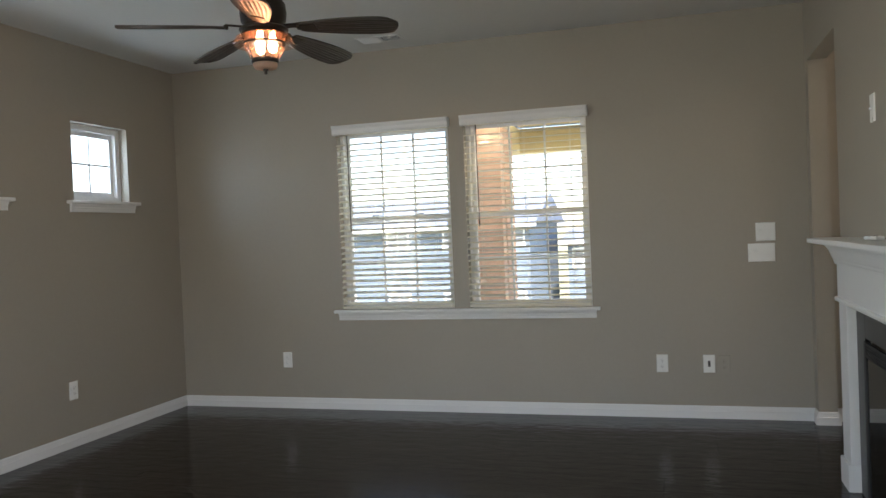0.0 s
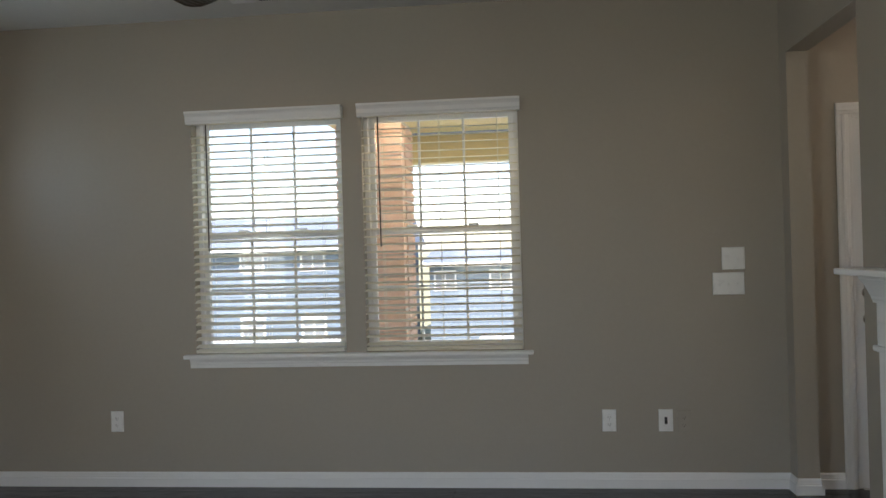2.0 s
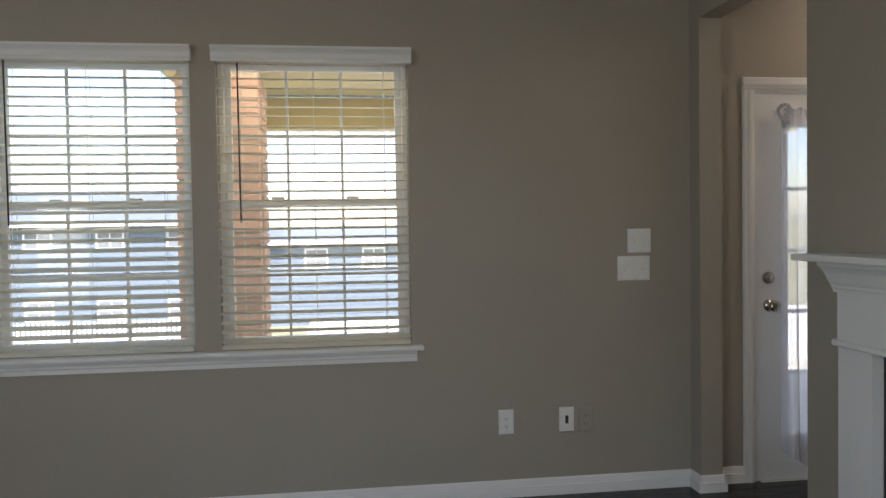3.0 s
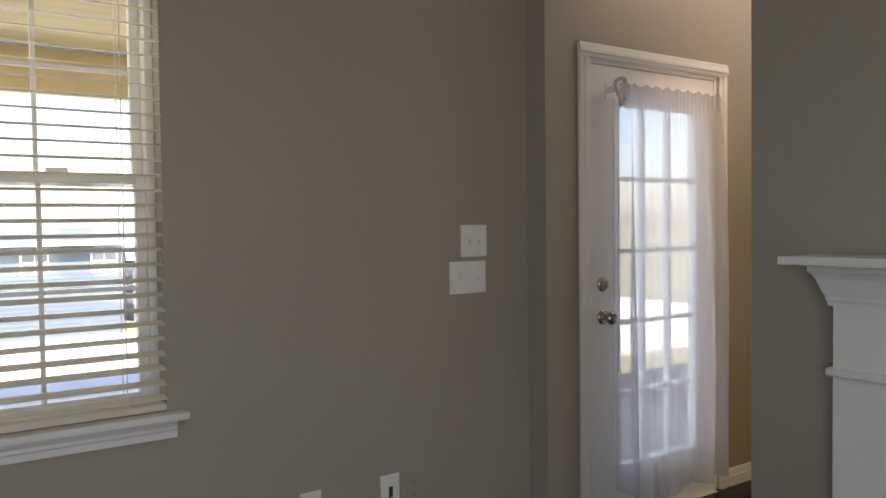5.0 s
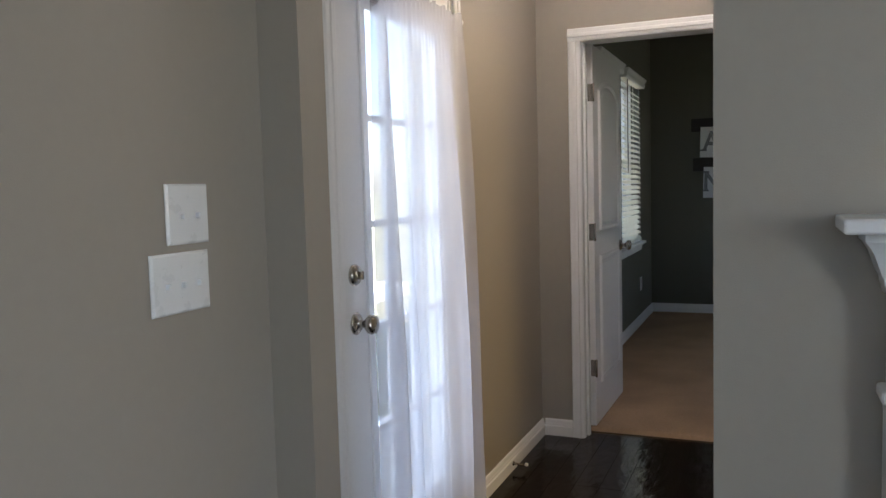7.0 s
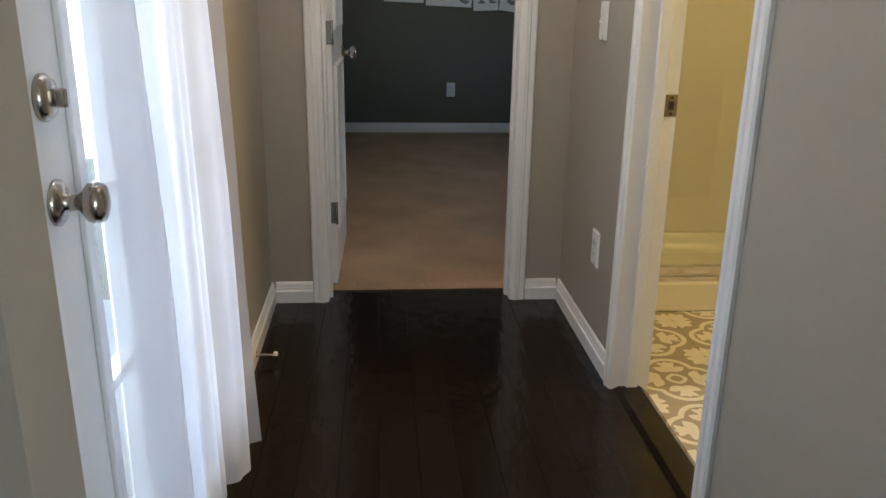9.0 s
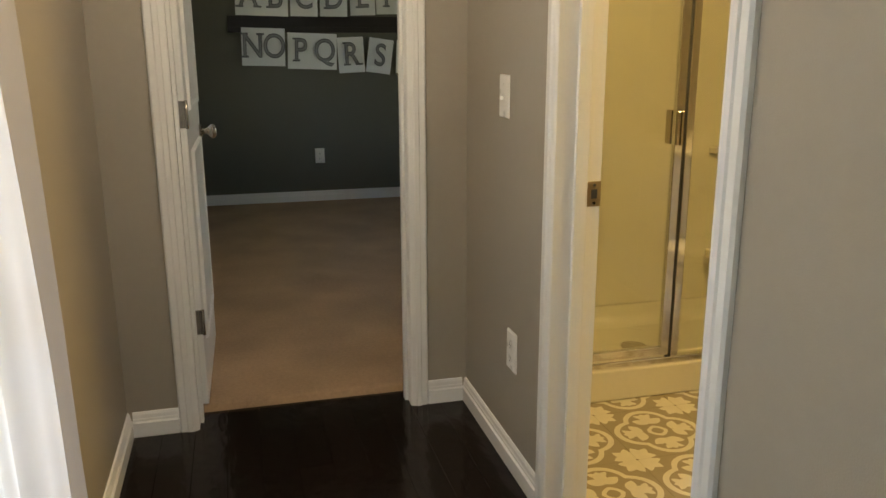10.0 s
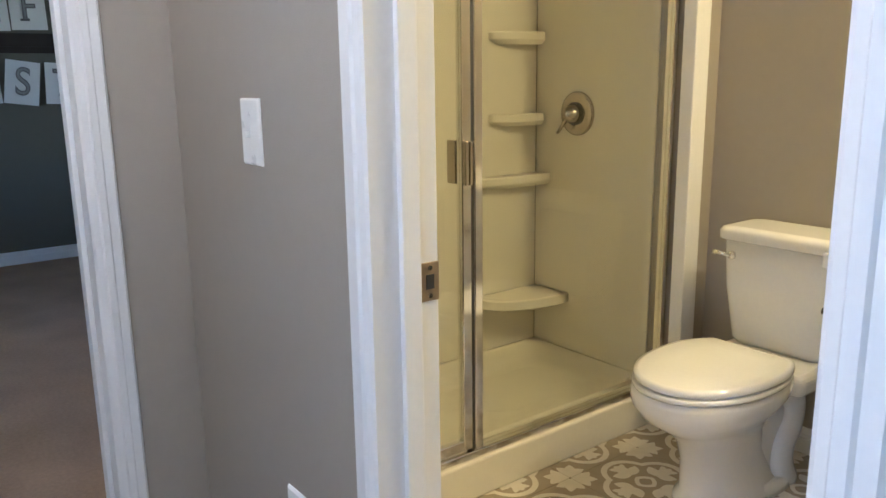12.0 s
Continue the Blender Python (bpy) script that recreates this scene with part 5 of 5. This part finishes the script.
# ---- bathroom floor tiles ----
def tile_material():
    m = bpy.data.materials.new("encaustic_pattern_tile")
    m.use_nodes = True
    n, l = m.node_tree.nodes, m.node_tree.links
    p = n["Principled BSDF"]
    p.inputs["Roughness"].default_value = 0.45

    def math_node(op, a, b=None, c=None):
        nd = n.new("ShaderNodeMath"); nd.operation = op
        for i, v in enumerate((a, b, c)):
            if v is None:
                continue
            if isinstance(v, (int, float)):
                nd.inputs[i].default_value = v
            else:
                l.new(v, nd.inputs[i])
        return nd.outputs[0]
    co = n.new("ShaderNodeTexCoord")
    sep = n.new("ShaderNodeSeparateXYZ")
    l.new(co.outputs["Object"], sep.inputs[0])
    u, v = [math_node('DIVIDE', sep.outputs[k], TILE) for k in (0, 1)]       # -0.5 .. 0.5 over a tile

    def polar(a, b):
        r = math_node('SQRT', math_node('ADD', math_node('MULTIPLY', a, a), math_node('MULTIPLY', b, b)))
        return r, math_node('ARCTAN2', b, a)

    def band(x, centre, half):
        return math_node('LESS_THAN', math_node('ABSOLUTE', math_node('SUBTRACT', x, centre)), half)

    def both(a, b):
        return math_node('MULTIPLY', a, b)
    r, th = polar(u, v)
    lobes = math_node('MULTIPLY_ADD', math_node('ABSOLUTE', math_node('COSINE', math_node('MULTIPLY', th, 2))), 0.105, 0.335)
    ring = band(math_node('SUBTRACT', r, lobes), 0.0, 0.031)
    square = math_node('MAXIMUM', math_node('ABSOLUTE', math_node('ADD', u, v)), math_node('ABSOLUTE', math_node('SUBTRACT', u, v)))
    eye = band(math_node('ADD', math_node('MULTIPLY', r, 0.6), math_node('MULTIPLY', square, 0.32)), 0.085, 0.022)

    def leaf(across, along, centre, half, width):
        """A leaf shape: narrow across, tapering at both ends along."""
        k = math_node('DIVIDE', math_node('SUBTRACT', along, centre), half)
        return math_node('LESS_THAN', across, math_node('MULTIPLY', math_node('SUBTRACT', 1.0, math_node('MULTIPLY', k, k)), width))

    def folded(a, b):
        a, b = math_node('ABSOLUTE', a), math_node('ABSOLUTE', b)
        hi, lo = math_node('MAXIMUM', a, b), math_node('MINIMUM', a, b)
        return hi, lo, math_node('MULTIPLY', math_node('ADD', hi, lo), 0.7071), math_node('MULTIPLY', math_node('SUBTRACT', hi, lo), 0.7071)
    hi, lo, dia, off = folded(u, v)

    def slanted(hi, lo, base, degrees, centre, half, width):
        """A leaf that leaves the axis at base, turned outward."""
        c, s = math.cos(radians(degrees)), math.sin(radians(degrees))
        a = math_node('SUBTRACT', hi, base)
        along = math_node('ADD', math_node('MULTIPLY', a, c), math_node('MULTIPLY', lo, s))
        across = math_node('ABSOLUTE', math_node('SUBTRACT', math_node('MULTIPLY', lo, c), math_node('MULTIPLY', a, s)))
        return leaf(across, along, centre, half, width)
    petal = leaf(lo, hi, 0.285, 0.105, 0.066)
    side = slanted(hi, lo, 0.165, 60, 0.095, 0.095, 0.056)
    spur = slanted(hi, lo, 0.29, 50, 0.060, 0.065, 0.034)
    uc, vc = [math_node('SUBTRACT', 0.5, math_node('ABSOLUTE', k)) for k in (u, v)]
    chi, clo, cdia, coff = folded(uc, vc)
    star = leaf(coff, cdia, 0.135, 0.125, 0.062)
    wing = slanted(cdia, coff, 0.10, 58, 0.075, 0.085, 0.046)
    bud = leaf(clo, chi, 0.085, 0.075, 0.036)
    mask = ring
    for k in (eye, petal, side, spur, star, wing, bud):
        mask = math_node('MAXIMUM', mask, k)
    ns = n.new("ShaderNodeTexNoise"); ns.inputs["Scale"].default_value = 30
    l.new(co.outputs["Object"], ns.inputs["Vector"])
    mx = n.new("ShaderNodeMix"); mx.data_type = 'RGBA'
    mx.inputs["A"].default_value, mx.inputs["B"].default_value = (0.37, 0.31, 0.225, 1), (0.76, 0.72, 0.63, 1)
    l.new(mask, mx.inputs["Factor"])
    sc = n.new("ShaderNodeVectorMath"); sc.operation = 'SCALE'
    l.new(mx.outputs["Result"], sc.inputs[0]); l.new(math_node('MULTIPLY_ADD', ns.outputs[0], 0.16, 0.92), sc.inputs["Scale"])
    l.new(sc.outputs[0], p.inputs["Base Color"])
    return m


TILE = 0.33
TILEMAT = tile_material()
bath_floor = solid("floor_bathroom", boxes((0.127, -3.0, -0.10, 3.05, -1.305, -0.004)), MORTAR, "patterned cement tile bathroom floor", "tile floor", "structure")
tile_me = mesh_of("floor_tile", rbox(-TILE / 2 + 0.0004, -TILE / 2 + 0.0004, -0.0035, TILE / 2 - 0.0004, TILE / 2 - 0.0004, 0.0, 0.0006, 1), TILEMAT)
cut_tile_me = mesh_of("floor_tile", rbox(-TILE / 2 + 0.0004, TILE / 2 - 0.077, -0.0035, TILE / 2 - 0.0004, TILE / 2 - 0.0004, 0.0, 0.0006, 1), TILEMAT)
for i in range(8):
    for j in range(6):
        x, y = 2.355 - TILE * i, -1.437 - TILE * j
        if x < 0.29:
            continue
        t = new("floor_tile", cut_tile_me if j == 5 else tile_me)
        t.parent = bath_floor
        t.matrix_basis = pose(x, y, 0.0)

# ---- hardwood planks ----
floor = solid("floor", boxes((-4.845, -9.0, -0.10, 0.127, 0, FZ - 0.016), (0.127, -1.187, -0.10, 2.54, 0, FZ - 0.016)), SLOT, "dark espresso hardwood plank floor", "floor", "structure")
W = 0.108
rng = random.Random(5)
plank_meshes = {}


def plank_mesh(length):
    if length not in plank_meshes:
        plank_meshes[length] = mesh_of("plank", rbox(0, 0.0003, -0.015, length - 0.0006, W - 0.0003, 0.0, 0.0007, 1), FLOORWOOD)
    return plank_meshes[length]


far = bmesh.new()
row = 0
while row * W < 9.0:
    y0 = -W * (row + 1)
    x_end = 2.54 if y0 > -1.18 - W else 0.012
    x = -4.845
    first = True
    while x < x_end - 0.02:
        length = rng.choice((0.9, 1.2, 1.5, 1.8)) if not first else rng.choice((0.3, 0.6, 0.9, 1.2))
        first = False
        length = min(length, round(x_end - x, 3))
        near = y0 > -5.2
        if near:
            ob = new("plank", plank_mesh(length))
            ob.parent = floor
            ob.matrix_basis = pose(x, max(y0, -9.0), FZ + rng.uniform(-0.0004, 0.0), 0, 0, 0)
        else:
            box(far, x, max(y0, -9.0) + 0.0006, FZ - 0.015, x + length - 0.001, y0 + W - 0.0006, FZ - 0.0003)
        x += length
    row += 1
ob = part("far_planks", far, FLOORWOOD, floor)
tagged(ob, kind="stuff")
